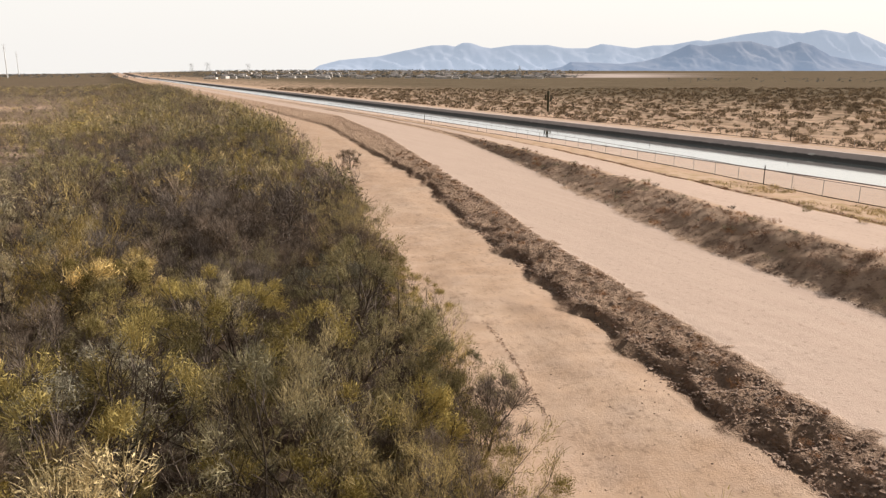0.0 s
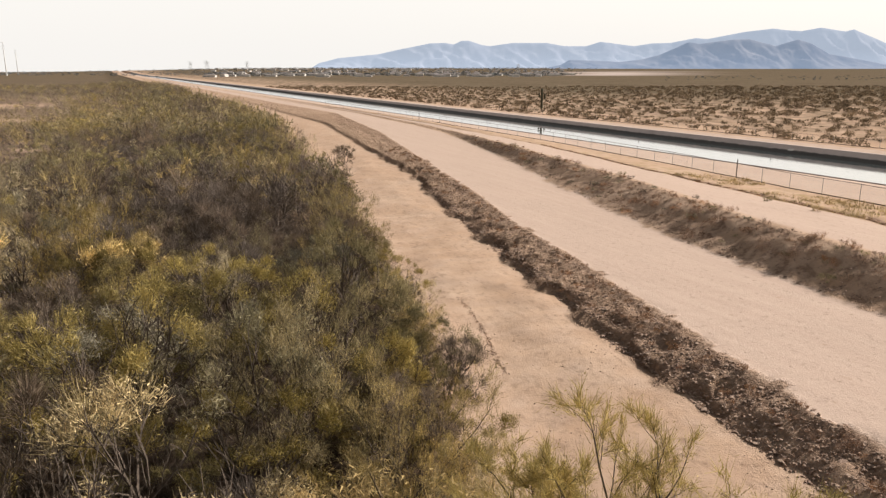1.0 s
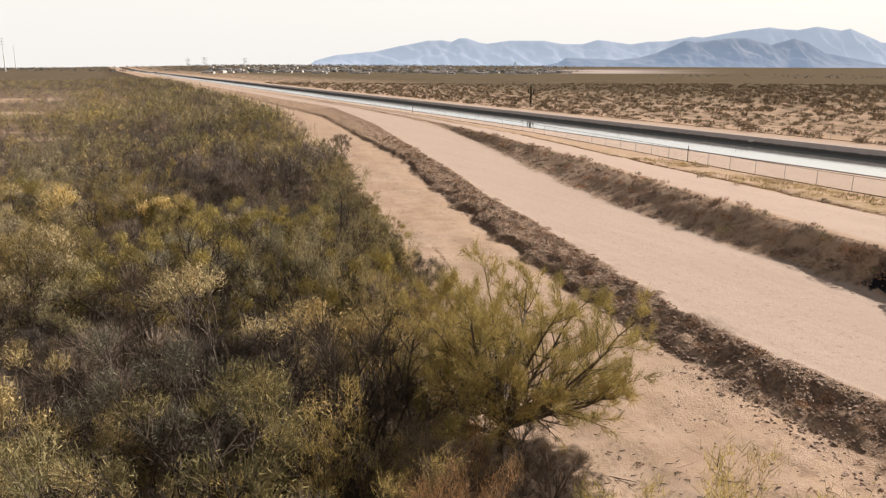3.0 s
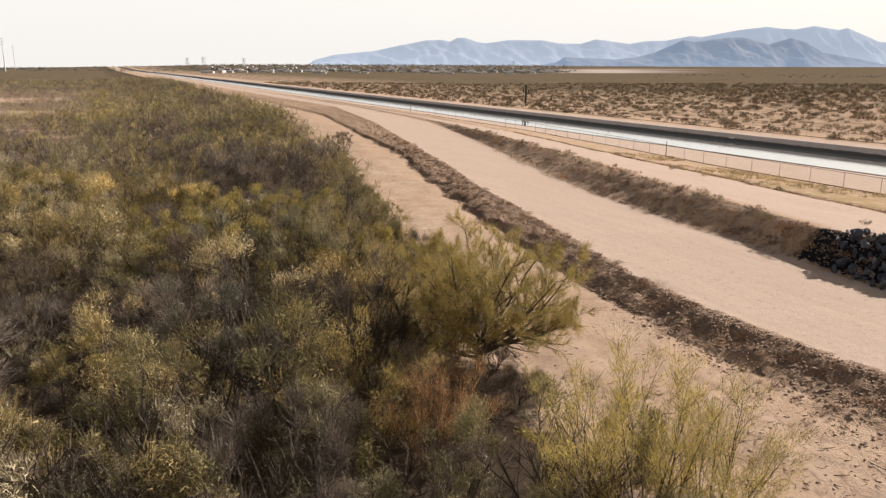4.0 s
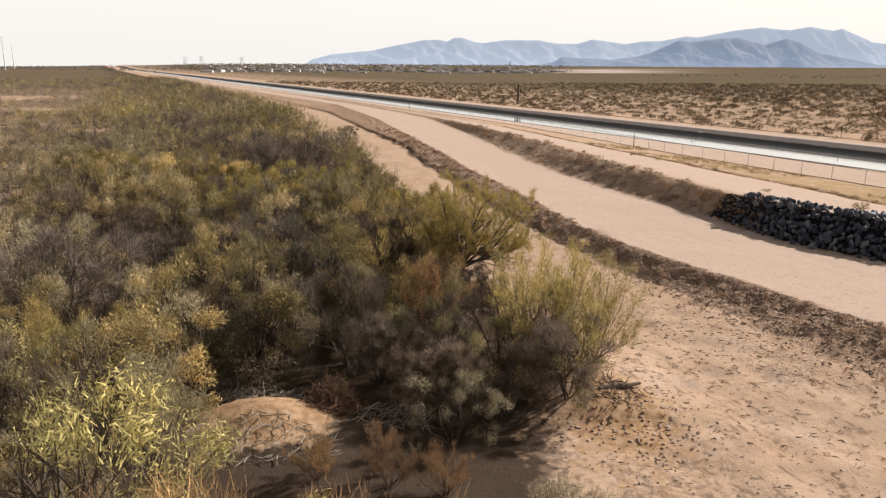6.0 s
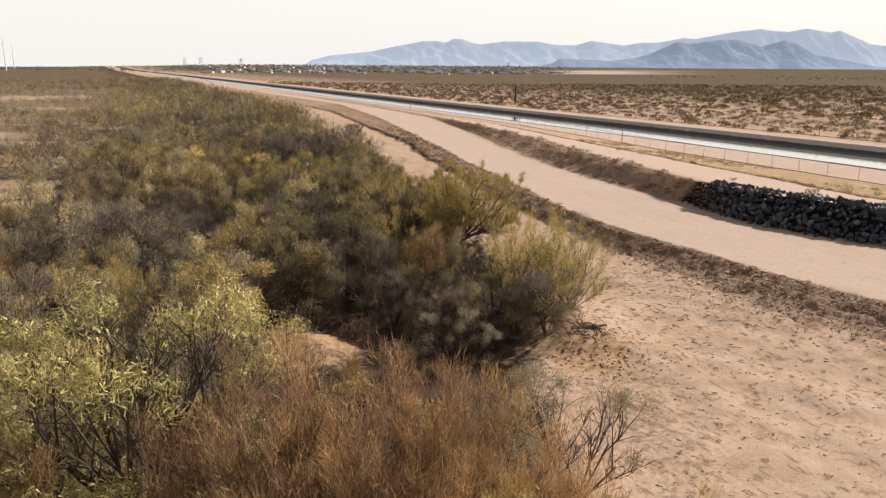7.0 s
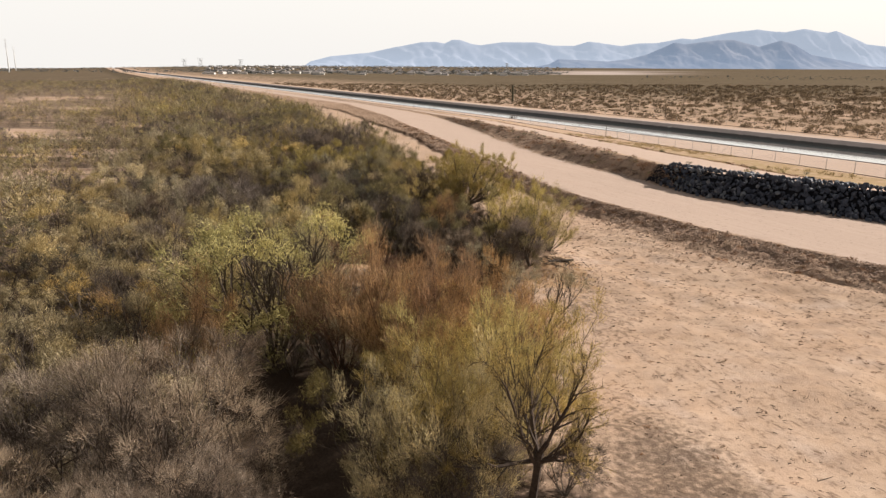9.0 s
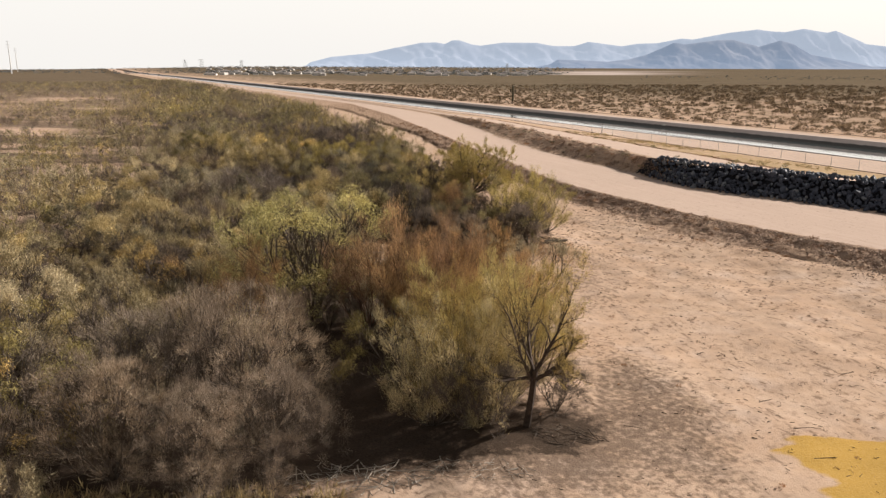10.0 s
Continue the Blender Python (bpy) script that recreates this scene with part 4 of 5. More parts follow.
class Heap:
    """Bushes that nobody would count, joined kind by kind."""

    def __init__(self):
        self.bits, self.count = {}, 0

    def add(self, mat, v, f, x, y, z, size, turn):
        c, s = math.cos(turn), math.sin(turn)
        w = v * size
        w = np.stack([w[:, 0] * c - w[:, 1] * s + x, w[:, 0] * s + w[:, 1] * c + y, w[:, 2] + z], 1)
        self.count += 1
        tone = np.full(len(w), (self.count * 0.618034) % 1.0, np.float32)
        self.bits.setdefault(mat.name, (mat, [], []))[1].append((w, f))
        self.bits[mat.name][2].append(tone)

    def build(self, name, label, category):
        for mat, pieces, tones in self.bits.values():  # one mesh a kind of foliage
            me = mesh_of(name, *join_arrays(pieces), mat)
            me.attributes.new("tone", "FLOAT", "POINT").data.foreach_set("value", np.concatenate(tones))
            tagged(new(name, me), label, category, kind="stuff")


def pick(x, y, rng):
    """Which bush grows here: loose stands of one kind, mixed."""
    a = float(fbm(x, y, 16.0, 2, 41)) * 0.7 + rng.normal(0, 0.8) - 0.35 * smooth(float(THICKET(y)) - x, 8, 22)
    b = float(fbm(x, y, 20.0, 2, 42)) * 0.7 + rng.normal(0, 0.8)
    inside = float(THICKET(y)) - x
    if rng.rand() < 0.12 + 0.2 * smooth(-y, -4, 6) + 0.45 * smooth(inside, 14, 24) * smooth(-y, -72, -52):
        return "tan"
    if inside < 4.5 and y > 12 and rng.rand() < 0.5:
        return ["brown", "verde", "olive", "olive"][rng.randint(0, 4)]
    if b > 0.75:
        return "rust" if y < 0 and inside > 5 and rng.rand() < 0.6 else "brown"
    if a > 1.15:
        return "gold" if (inside > 9 and y < 8) or inside > 20 else "olive"
    if a > 0.25:
        return "olive" if y > 18 or rng.rand() < 0.6 else "verde"
    if a > -0.2:
        return "verde"
    if a > -0.6:
        return "sage"
    return "brown" if b > -0.55 else "olive"


# bushes and trees that stand out, placed one by one: kind, variant, x, y, size, turn
ROUND_PALO_VERDE = [
    ("nest", 0, 5.6, 8.2, 1.0, 0, "large palo verde tree with a dark nest in its fork"),
    ("ochre", 0, 0.5, 8.8, 1.5, 10, "ochre-leaved bush beside the palo verde tree"),
    ("olive", 1, 3.4, 11.0, 0.9, 30, ""),
    ("brown", 0, 6.8, 11.4, 0.62, 80, ""),
    ("thorn", 0, 3.2, 4.4, 0.62, 80, "dark leafless bush at the foot of the palo verde tree"),
    ("brown", 1, 5.6, 5.2, 0.62, 30, ""),
    ("brown", 2, 7.6, 6.6, 0.5, 200, ""),
    ("rust", 1, 3.6, 1.0, 1.0, 130, ""),
    ("brown", 0, 1.5, 27.4, 0.85, 20, ""),
    ("olive", 2, -0.6, 24.6, 0.95, 80, ""),
]
ROUND_CLEARING = [
    ("yellow", 1, 13.0, -4.8, 0.95, 100, "palo verde tree with bare lower limbs at the thicket's edge"),
    ("yellow", 0, 10.6, -5.6, 1.15, 70, ""),
    ("olive", 0, 8.8, -8.4, 1.1, 210, ""),
    ("brown", 1, 10.6, -9.6, 0.9, 10, ""),
    ("brown", 0, 7.4, -10.2, 0.85, 10, ""),
    ("sage", 0, 4.6, -13.0, 0.8, 10, ""),
    ("brown", 1, 2.6, -8.4, 0.6, 40, ""),
    ("thorn", 0, 4.6, -9.8, 0.52, 140, ""),
    ("thorn", 1, 0.6, -6.4, 0.6, 220, ""),
    ("olive", 3, 7.6, -4.6, 1.1, 60, ""),
    ("brown", 0, 4.2, -4.4, 0.95, 60, ""),
    ("olive", 0, 1.4, -2.6, 1.15, 10, ""),
    ("brown", 2, -1.4, -3.8, 1.25, 50, ""),
    ("yellow", 0, 9.6, -1.8, 1.0, 10, ""),
    ("olive", 0, -5.4, -4.4, 1.25, 130, ""),
    ("olive", 1, -9.2, -6.4, 1.2, 300, ""),
    ("olive", 2, -12.4, -11.0, 1.2, 30, ""),
]
TAMARISK_STAND = [
    ("willow", 0, -8.0, -28.7, 1.95, 0, ""),
    ("ochre", 1, -18.6, -29.4, 1.15, 90, ""),
    ("sage", 0, -6.4, -31.4, 0.6, 70, ""),
    ("sage", 1, -9.6, -31.6, 0.55, 170, ""),
    ("brown", 1, -4.9, -29.4, 0.65, 20, ""),
    ("rust", 0, -3.6, -30.6, 1.45, 100, ""),
    ("rust", 1, -0.6, -32.0, 1.55, 10, ""),
    ("rust", 2, 2.2, -30.8, 1.5, 60, ""),
    ("rust", 0, 1.2, -34.4, 1.3, 160, ""),
    ("rust", 1, 4.8, -32.6, 1.35, 300, ""),
    ("rust", 2, 7.4, -31.6, 1.0, 30, ""),
    ("rust", 1, 1.8, -16.8, 0.5, 40, "low red-brown brush before the brush pile"),
    ("rust", 2, -1.4, -16.0, 0.4, 90, "low red-brown brush before the brush pile"),
    ("rust", 0, 4.2, -17.4, 0.45, 10, "low red-brown brush before the brush pile"),
    ("brown", 2, -3.4, -35.6, 0.45, 20, ""),
    ("olive", 3, -10.8, -16.6, 1.2, 220, ""),
]
ROUND_MESQUITE = [
    ("verde", 2, 1.6, -38.6, 1.2, 40, ""),
    ("yellow", 0, 4.6, -40.6, 1.3, 140, ""),
    ("verde", 1, 7.4, -38.2, 1.1, 240, ""),
    ("yellow", 1, 5.6, -36.4, 1.15, 10, ""),
    ("verde", 0, 2.2, -43.0, 1.15, 200, ""),
    ("olive", 3, -0.6, -41.2, 1.05, 70, ""),
    ("verde", 1, 1.0, -45.2, 1.05, 70, ""),
    ("verde", 2, 3.8, -44.6, 1.15, 300, ""),
    ("brown", 1, 7.8, -43.6, 0.6, 170, "dark leafless bush behind the mesquite trunk"),
    ("thorn", 1, -13.6, -44.5, 1.06, 90, ""),
    ("tan", 0, -12.0, -40.4, 1.2, 40, ""),
    ("tan", 2, -17.2, -38.5, 1.35, 160, ""),
    ("brown", 0, -4.6, -40.4, 0.4, 60, ""),
]
FRONT_EDGE = [
    ("brown", 2, 3.0, -45.4, 0.9, 200, ""),
    ("single", 0, 5.95, -45.4, 1.0, 200, ""),
    ("thorn", 1, -6.8, -48.6, 0.7, 120, ""),
    ("thorn", 0, -9.2, -46.0, 1.06, 0, ""),
    ("thorn", 1, -9.6, -50.6, 0.72, 40, ""),
    ("thorn", 0, -13.6, -50.2, 0.85, 140, ""),
    ("ochre", 1, -18.6, -51.4, 1.05, 10, ""),
    ("brown", 0, -6.0, -51.0, 0.5, 80, ""),
    ("gold", 1, -18.0, -48.0, 1.3, 60, ""),
]
rng = np.random.RandomState(11)
taken = []
for key, n, x, y, size, turn, label in ROUND_PALO_VERDE + ROUND_CLEARING + TAMARISK_STAND + ROUND_MESQUITE + FRONT_EDGE:
    plant(key, n, x, y, size, turn, "thicket bushes", label)
    taken.append((x, y, 1.9))
# clearings, open hollows and the gaps between the stands that stand out
taken += [(6.0, -47.5, 3.6), (-4.2, -42.0, 4.0), (-4.4, -37.0, 3.2), (-4.5, -11.5, 4.4), (0.2, -12.0, 3.4), (2.6, -9.0, 2.6), (-1.0, -6.5, 2.4), (4.0, -17.5, 3.4), (9.5, -17, 3.4), (-1.0, -17.0, 3.4),
          (-8.0, -29.0, 4.6), (-13.0, -31.0, 2.4), (-9.0, -34.5, 2.6), (13.0, -11.5, 2.6), (-0.5, -47.5, 3.2), (-4.5, -49.5, 2.5), (-8.5, -51.0, 3.6), (-13.0, -50.5, 4.0), (-5.5, -33.5, 2.6), (9.0, -23, 3.0), (5.0, 8.5, 3.0), (8.5, 8.5, 2.5), (10.4, 2.6, 3.0), (11.5, 5.0, 2.5), (4.0, -24.0, 3.0), (0.0, -23.5, 3.0),
          (-4.5, -23.0, 2.5)]


def free(x, y, gap=0.0):
    return all((x - a) ** 2 + (y - b) ** 2 > (r + gap) ** 2 for a, b, r in taken)


thicket_rest, thicket_far = Heap(), Heap()
LIGHT = {k: [(thinned(w, 0.3, 1, 1.0), thinned(l, min(0.6, 4300 / len(l[1])), 2, 1.28)) for w, l in v[3]] for k, v in KINDS.items()}
SPARSE = {k: [(thinned(w, 0.05, 1, 1.6), thinned(l, min(0.09, 480 / len(l[1])), 2, 2.9)) for w, l in v[3]] for k, v in KINDS.items()}
DUST = {k: [thinned(l, min(0.02, 60 / len(l[1])), 3, 7.0) for w, l in v[3]] for k, v in KINDS.items()}
plant("brown", 1, -15.6, 122.0, 0.75, 40)
step, things = 4.05, 0
for gy in np.arange(-58, 175, step):
    for gx in np.arange(-150, 20, step):
        x, y = gx + rng.uniform(-1.7, 1.7), gy + rng.uniform(-1.7, 1.7)
        edge = float(THICKET(y))
        inside = edge - x
        if inside < 0.3 or not free(x, y) or x < -0.75 * (y + 95) - 12:
            continue
        if inside > 26 and rng.rand() < 0.12 * smooth(inside, 34, 60) + 0.95 * float(openings(x, y)):
            continue
        if rng.rand() < 0.07:      # a dark hollow
            continue
        key = pick(x, y, rng)
        n = rng.randint(0, 12)
        size = rng.choice([0.62, 0.9, 1.1, 1.3, 1.5], p=[0.2, 0.22, 0.25, 0.2, 0.13]) * rng.uniform(0.92, 1.08) * (0.88 if inside < 1.6 else 1.0) * (1 - 0.45 * smooth(inside, 36, 75)) * (1 - 0.3 * smooth(y, 60, 120))
        turn = rng.uniform(0, 360)
        if y > 9 and inside < 3.5:
            size, key = min(size, max(0.4, inside / 2.4)), ["verde", "brown", "verde", "brown"][n % 4]
        z = height(x, y) - 0.03
        if inside < 36 and -58 < y < 46 and things < 300 and (inside < 22 or y < 0):
            plant(key, n, x, y, size, turn)
            things += 1
        elif inside < 46 and y < 62:
            v = LIGHT[key][n % len(LIGHT[key])]
            thicket_rest.add(KINDS[key][4], *v[0], x, y, z, size, radians(turn))
            thicket_rest.add(KINDS[key][5], *v[1], x, y, z, size, radians(turn))
        else:
            v = SPARSE[key][n % len(SPARSE[key])]
            thicket_far.add(KINDS[key][4], *v[0], x, y, z, size, radians(turn))
            thicket_far.add(KINDS[key][5], *v[1], x, y, z, size, radians(turn))
for _ in range(9000):
    y = 170 + 520 * rng.rand() ** 1.6
    x = float(THICKET(y)) - 2 - 420 * rng.rand() ** 1.3
    if x < -0.75 * (y + 95) - 12 or float(openings(x, y)) > 0.5:
        continue
    key = pick(x, y, rng)
    n = rng.randint(0, 12)
    thicket_far.add(KINDS[key][5], *DUST[key][n % len(DUST[key])], x, y, height(x, y), rng.uniform(0.6, 1.1) * (1 - 0.5 * smooth(float(THICKET(y)) - x, 35, 90)), rng.uniform(0, 6.28))
under = Heap()
LOW = [bush_arrays(880 + k, height=1.7, spread=1.6, stems=6, forks=(3,), twigs=210, leaves=110, twig_len=0.6, leaf=0.13, twig_w=0.03, trunk=0.02, clump_r=0.35, fan=0.7, sides=3)[1] for k in range(4)]
for gy in np.arange(-56, 60, 3.2):
    for gx in np.arange(-46, 16, 3.2):
        x, y = gx + rng.uniform(-1, 1), gy + rng.uniform(-1, 1)
        inside = float(THICKET(y)) - x
        if inside < 0.3 or inside > 34 or not free(x, y, -0.6):
            continue
        under.add([M_BROWN, M_BROWN, M_OLIVE, M_SAGE][rng.randint(0, 4)], *LOW[rng.randint(0, 4)], x, y, height(x, y) - 0.02, rng.uniform(0.6, 1.3), rng.uniform(0, 6.28))
for y in np.arange(9.0, 100.0, 1.25):      # low skirts where the thicket meets the sand
    x = float(THICKET(y)) - rng.uniform(-0.2, 1.4)
    if free(x, y, -0.5):
        key = ["olive", "verde", "brown", "olive", "verde"][rng.randint(0, 5)]
        v = LIGHT[key][rng.randint(0, 3) % len(LIGHT[key])]
        thicket_rest.add(KINDS[key][4], *v[0], x, y, height(x, y) - 0.03, 0.52 * rng.uniform(0.6, 1.3), rng.uniform(0, 6.28))
        thicket_rest.add(KINDS[key][5], *v[1], x, y, height(x, y) - 0.03, 0.52 * rng.uniform(0.6, 1.3), rng.uniform(0, 6.28))
under.build("undergrowth", "low dry undergrowth between the thicket's bushes", "undergrowth")
thicket_rest.build("thicket", "dense thicket of olive, grey and rust-brown desert bushes", "thicket")
thicket_far.build("far_thicket", "distant brown-green thicket fading into open desert", "thicket")

# ---- desert beyond the canal ----
scrub = Heap()
SCRUB = [bush_arrays(900 + k, height=1.3, spread=1.6, stems=7, forks=(3,), twigs=24, leaves=96, twig_len=0.4, leaf=0.26, twig_w=0.05, trunk=0.02, sides=3)[1] for k in range(5)]
TINY = [thinned(a, 0.3, 5, 2.3) for a in SCRUB]
for _ in range(12500):
    off = 9 + 560 * rng.rand() ** 1.7
    y = -40 + 720 * rng.rand() ** 1.5
    x = float(lip(y)) + CANAL_W + off
    if off < 40 and rng.rand() > 0.35 + off / 90 + 0.4 * smooth(x, 80, 140):
        continue
    if x > 0.68 * (y + 95) + 20 or y > 660:
        continue
    near = math.hypot(x, y + 40) < 260
    a = (SCRUB if near else TINY)[rng.randint(0, 5)]
    scrub.add(M_DESERT, *a, x, y, height(x, y) - 0.02, rng.uniform(0.5, 1.25) * (1 + 0.45 * smooth(x, 90, 170)) * (1.3 if rng.rand() < 0.15 else 1.0), rng.uniform(0, 6.28))
scrub.build("desert_scrub", "scattered brown creosote bushes on pale desert sand", "scrub")


def saguaro():
    ob = tagged(new("saguaro_cactus"), "tall saguaro cactus with short upright arms in the desert", "cactus")
    x, y = 39.8, 281.0
    ob.location = (x, y, height(x, y) - 0.05)

    def column(name, pts, r):
        """A ribbed column along points, with a rounded top."""
        rows, sides = [], 20
        pts = [Vector(p) for p in pts]
        for i, p in enumerate(pts):
            q = 1.0 if i < len(pts) - 1 else 0.45
            rows.append([(p.x + r * q * (1 + 0.1 * (k % 2)) * math.cos(2 * math.pi * k / sides), p.y + r * q * (1 + 0.1 * (k % 2)) * math.sin(2 * math.pi * k / sides), p.z)
                         for k in range(sides)])
        v = [c for row in rows for c in row]
        f = [(a * sides + k, a * sides + (k + 1) % sides, (a + 1) * sides + (k + 1) % sides, (a + 1) * sides + k) for a in range(len(rows) - 1) for k in range(sides)]
        part(name, mesh_of(name, v, f, M_CACTUS, True), ob)

    column("stem", [(0, 0, 0), (0, 0, 2.5), (0, 0, 5.2), (0, 0, 7.0), (0, 0, 7.4), (0, 0, 7.6)], 0.42)
    column("arm", [(0.3, 0, 3.6), (0.8, 0, 3.7), (1.1, 0, 4.1), (1.15, 0, 5.4), (1.15, 0, 5.7)], 0.28)
    column("arm", [(-0.3, 0, 4.2), (-0.75, 0, 4.3), (-1.0, 0, 4.7), (-1.05, 0, 5.9), (-1.05, 0, 6.1)], 0.26)


saguaro()


# ---- fences ----
def chain_fence(name, at, z_at, y0, y1, height, label, tall_every, mesh_gap):
    ob = tagged(new(name), label, "fence")
    pv, pf = tube_arrays([(0, 0, -0.2)], [(0, 0, height)], 0.035, 0.035, 6)
    cv, cf = tube_arrays([(0, 0, height)], [(0, 0, height + 0.05)], 0.045, 0.012, 6)
    post = mesh_of("post", *join_arrays([(pv, pf), (cv, cf)]), M_GALV)
    tv, tf = tube_arrays([(0, 0, -0.2)], [(0, 0, height + 0.45)], 0.065, 0.065, 8)
    kv, kf = tube_arrays([(0, 0, height + 0.45)], [(0, 0, height + 0.53)], 0.075, 0.02, 8)
    strong = mesh_of("corner_post", *join_arrays([(tv, tf), (kv, kf)]), M_RUST)
    pts, y = [], y0
    while y < y1:
        pts.append((float(at(y)), y))
        y += 4.5
    for i, (x, y) in enumerate(pts):
        p = part("corner_post" if i % tall_every == 3 else "post", strong if i % tall_every == 3 else post, ob)
        p.location = (x, y, z_at(x, y))
    A = np.array([(x, y, z_at(x, y)) for x, y in pts])
    for h, r in ((height - 0.03, 0.03), (0.06, 0.05)):
        part("rail", mesh_of("rail", *tube_arrays(A[:-1] + [0, 0, h], A[1:] + [0, 0, h], r, r, 4), M_RUST), ob)
    s0, s1 = [], []
    for a, b in zip(A[:-1], A[1:]):
        if b[1] > 140:
            break
        k = int(4.9 / mesh_gap)
        for j in range(-int(1.8 / mesh_gap), k):
            for flip in (0, 1):
                u0, u1 = j * mesh_gap / 4.9, (j * mesh_gap + height - 0.1) / 4.9
                c0, c1 = max(u0, 0.0), min(u1, 1.0)
                if c1 <= c0:
                    continue
                h0, h1 = ((c - u0) / (u1 - u0) * (height - 0.1) + 0.05 for c in (c0, c1))
                if flip:
                    c0, c1 = 1 - c0, 1 - c1
                s0.append(a + (b - a) * c0 + [0, 0, h0])
                s1.append(a + (b - a) * c1 + [0, 0, h1])
    if s0:
        part("wire_mesh", mesh_of("wire_mesh", *tube_arrays(np.array(s0), np.array(s1), 0.004, 0.004, 3), M_GALV), ob)


chain_fence("chain_link_fence", fence_line, lambda x, y: height(x, y), -39.3, 300, 1.9, "grey chain-link fence on thin steel posts along the canal", 26, 0.3)
chain_fence("far_wire_fence", lambda y: lip(y) + CANAL_W + 10.5, lambda x, y: height(x, y), -20, 280, 1.5, "thin wire fence beside the far canal road", 9, 3.0)


# ---- rock pile ----
def rock_mesh(seed, k=15):
    r = np.random.RandomState(seed)
    bm = bmesh.new()
    for _ in range(k):
        d = r.normal(0, 1, 3)
        d /= np.linalg.norm(d)
        bm.verts.new(d * r.uniform(0.75, 1.0) * np.array([1.0, 0.8, 0.62]))
    out = bmesh.ops.convex_hull(bm, input=bm.verts)
    bmesh.ops.delete(bm, geom=[e for e in out["geom_interior"] if isinstance(e, bmesh.types.BMVert)], context="VERTS")
    return bm


def rock_pile():
    ob = tagged(new("rock_pile"), "long pile of dark blue-grey basalt boulders on the bank", "rock pile")
    shapes = [mesh_from_bm("rock", rock_mesh(50 + k), M_ROCK) for k in range(8)]
    r = np.random.RandomState(5)
    rest, count = [], 0
    spots = []
    for y in np.arange(25.6, -42, -0.4):
        a, b = float(ROAD_R(y)) + 0.3, float(CREST(y)) + 0.5
        for x in np.arange(a, b, 0.42):
            xx, yy = x + r.uniform(-0.25, 0.25), y + r.uniform(-0.25, 0.25)
            if yy > 23 and r.rand() < (yy - 23) / 4:
                continue
            spots.append((xx, yy))
    for x, y in spots:
        s = r.choice([0.27, 0.34, 0.44, 0.62], p=[0.36, 0.36, 0.22, 0.06]) * r.uniform(0.85, 1.2)
        t = (x - float(ROAD_R(y))) / max(float(CREST(y)) - float(ROAD_R(y)), 0.5)
        z = height(x, y) + 0.10 + 0.50 * math.sin(math.pi * min(max(t, 0), 1)) * r.uniform(0.4, 1.0) + (0.3 if t > 0.7 else 0)
        m = pose(x, y, z, r.uniform(0, 360), r.uniform(0, 360), r.uniform(0, 360)) @ Matrix.Diagonal((s, s, s, 1))
        k = r.randint(0, 8)
        if count < 300 and y > -2:
            p = part("rock", shapes[k], ob)
            p.matrix_world = m
            count += 1
        else:
            me = shapes[k]
            v = np.array([m @ q.co for q in me.vertices])
            rest.append((v, np.array([tuple(p.vertices) for p in me.polygons])))
    if rest:
        tagged(part("rubble", mesh_of("rubble", *join_arrays(rest), M_ROCK), ob), kind="stuff")


rock_pile()


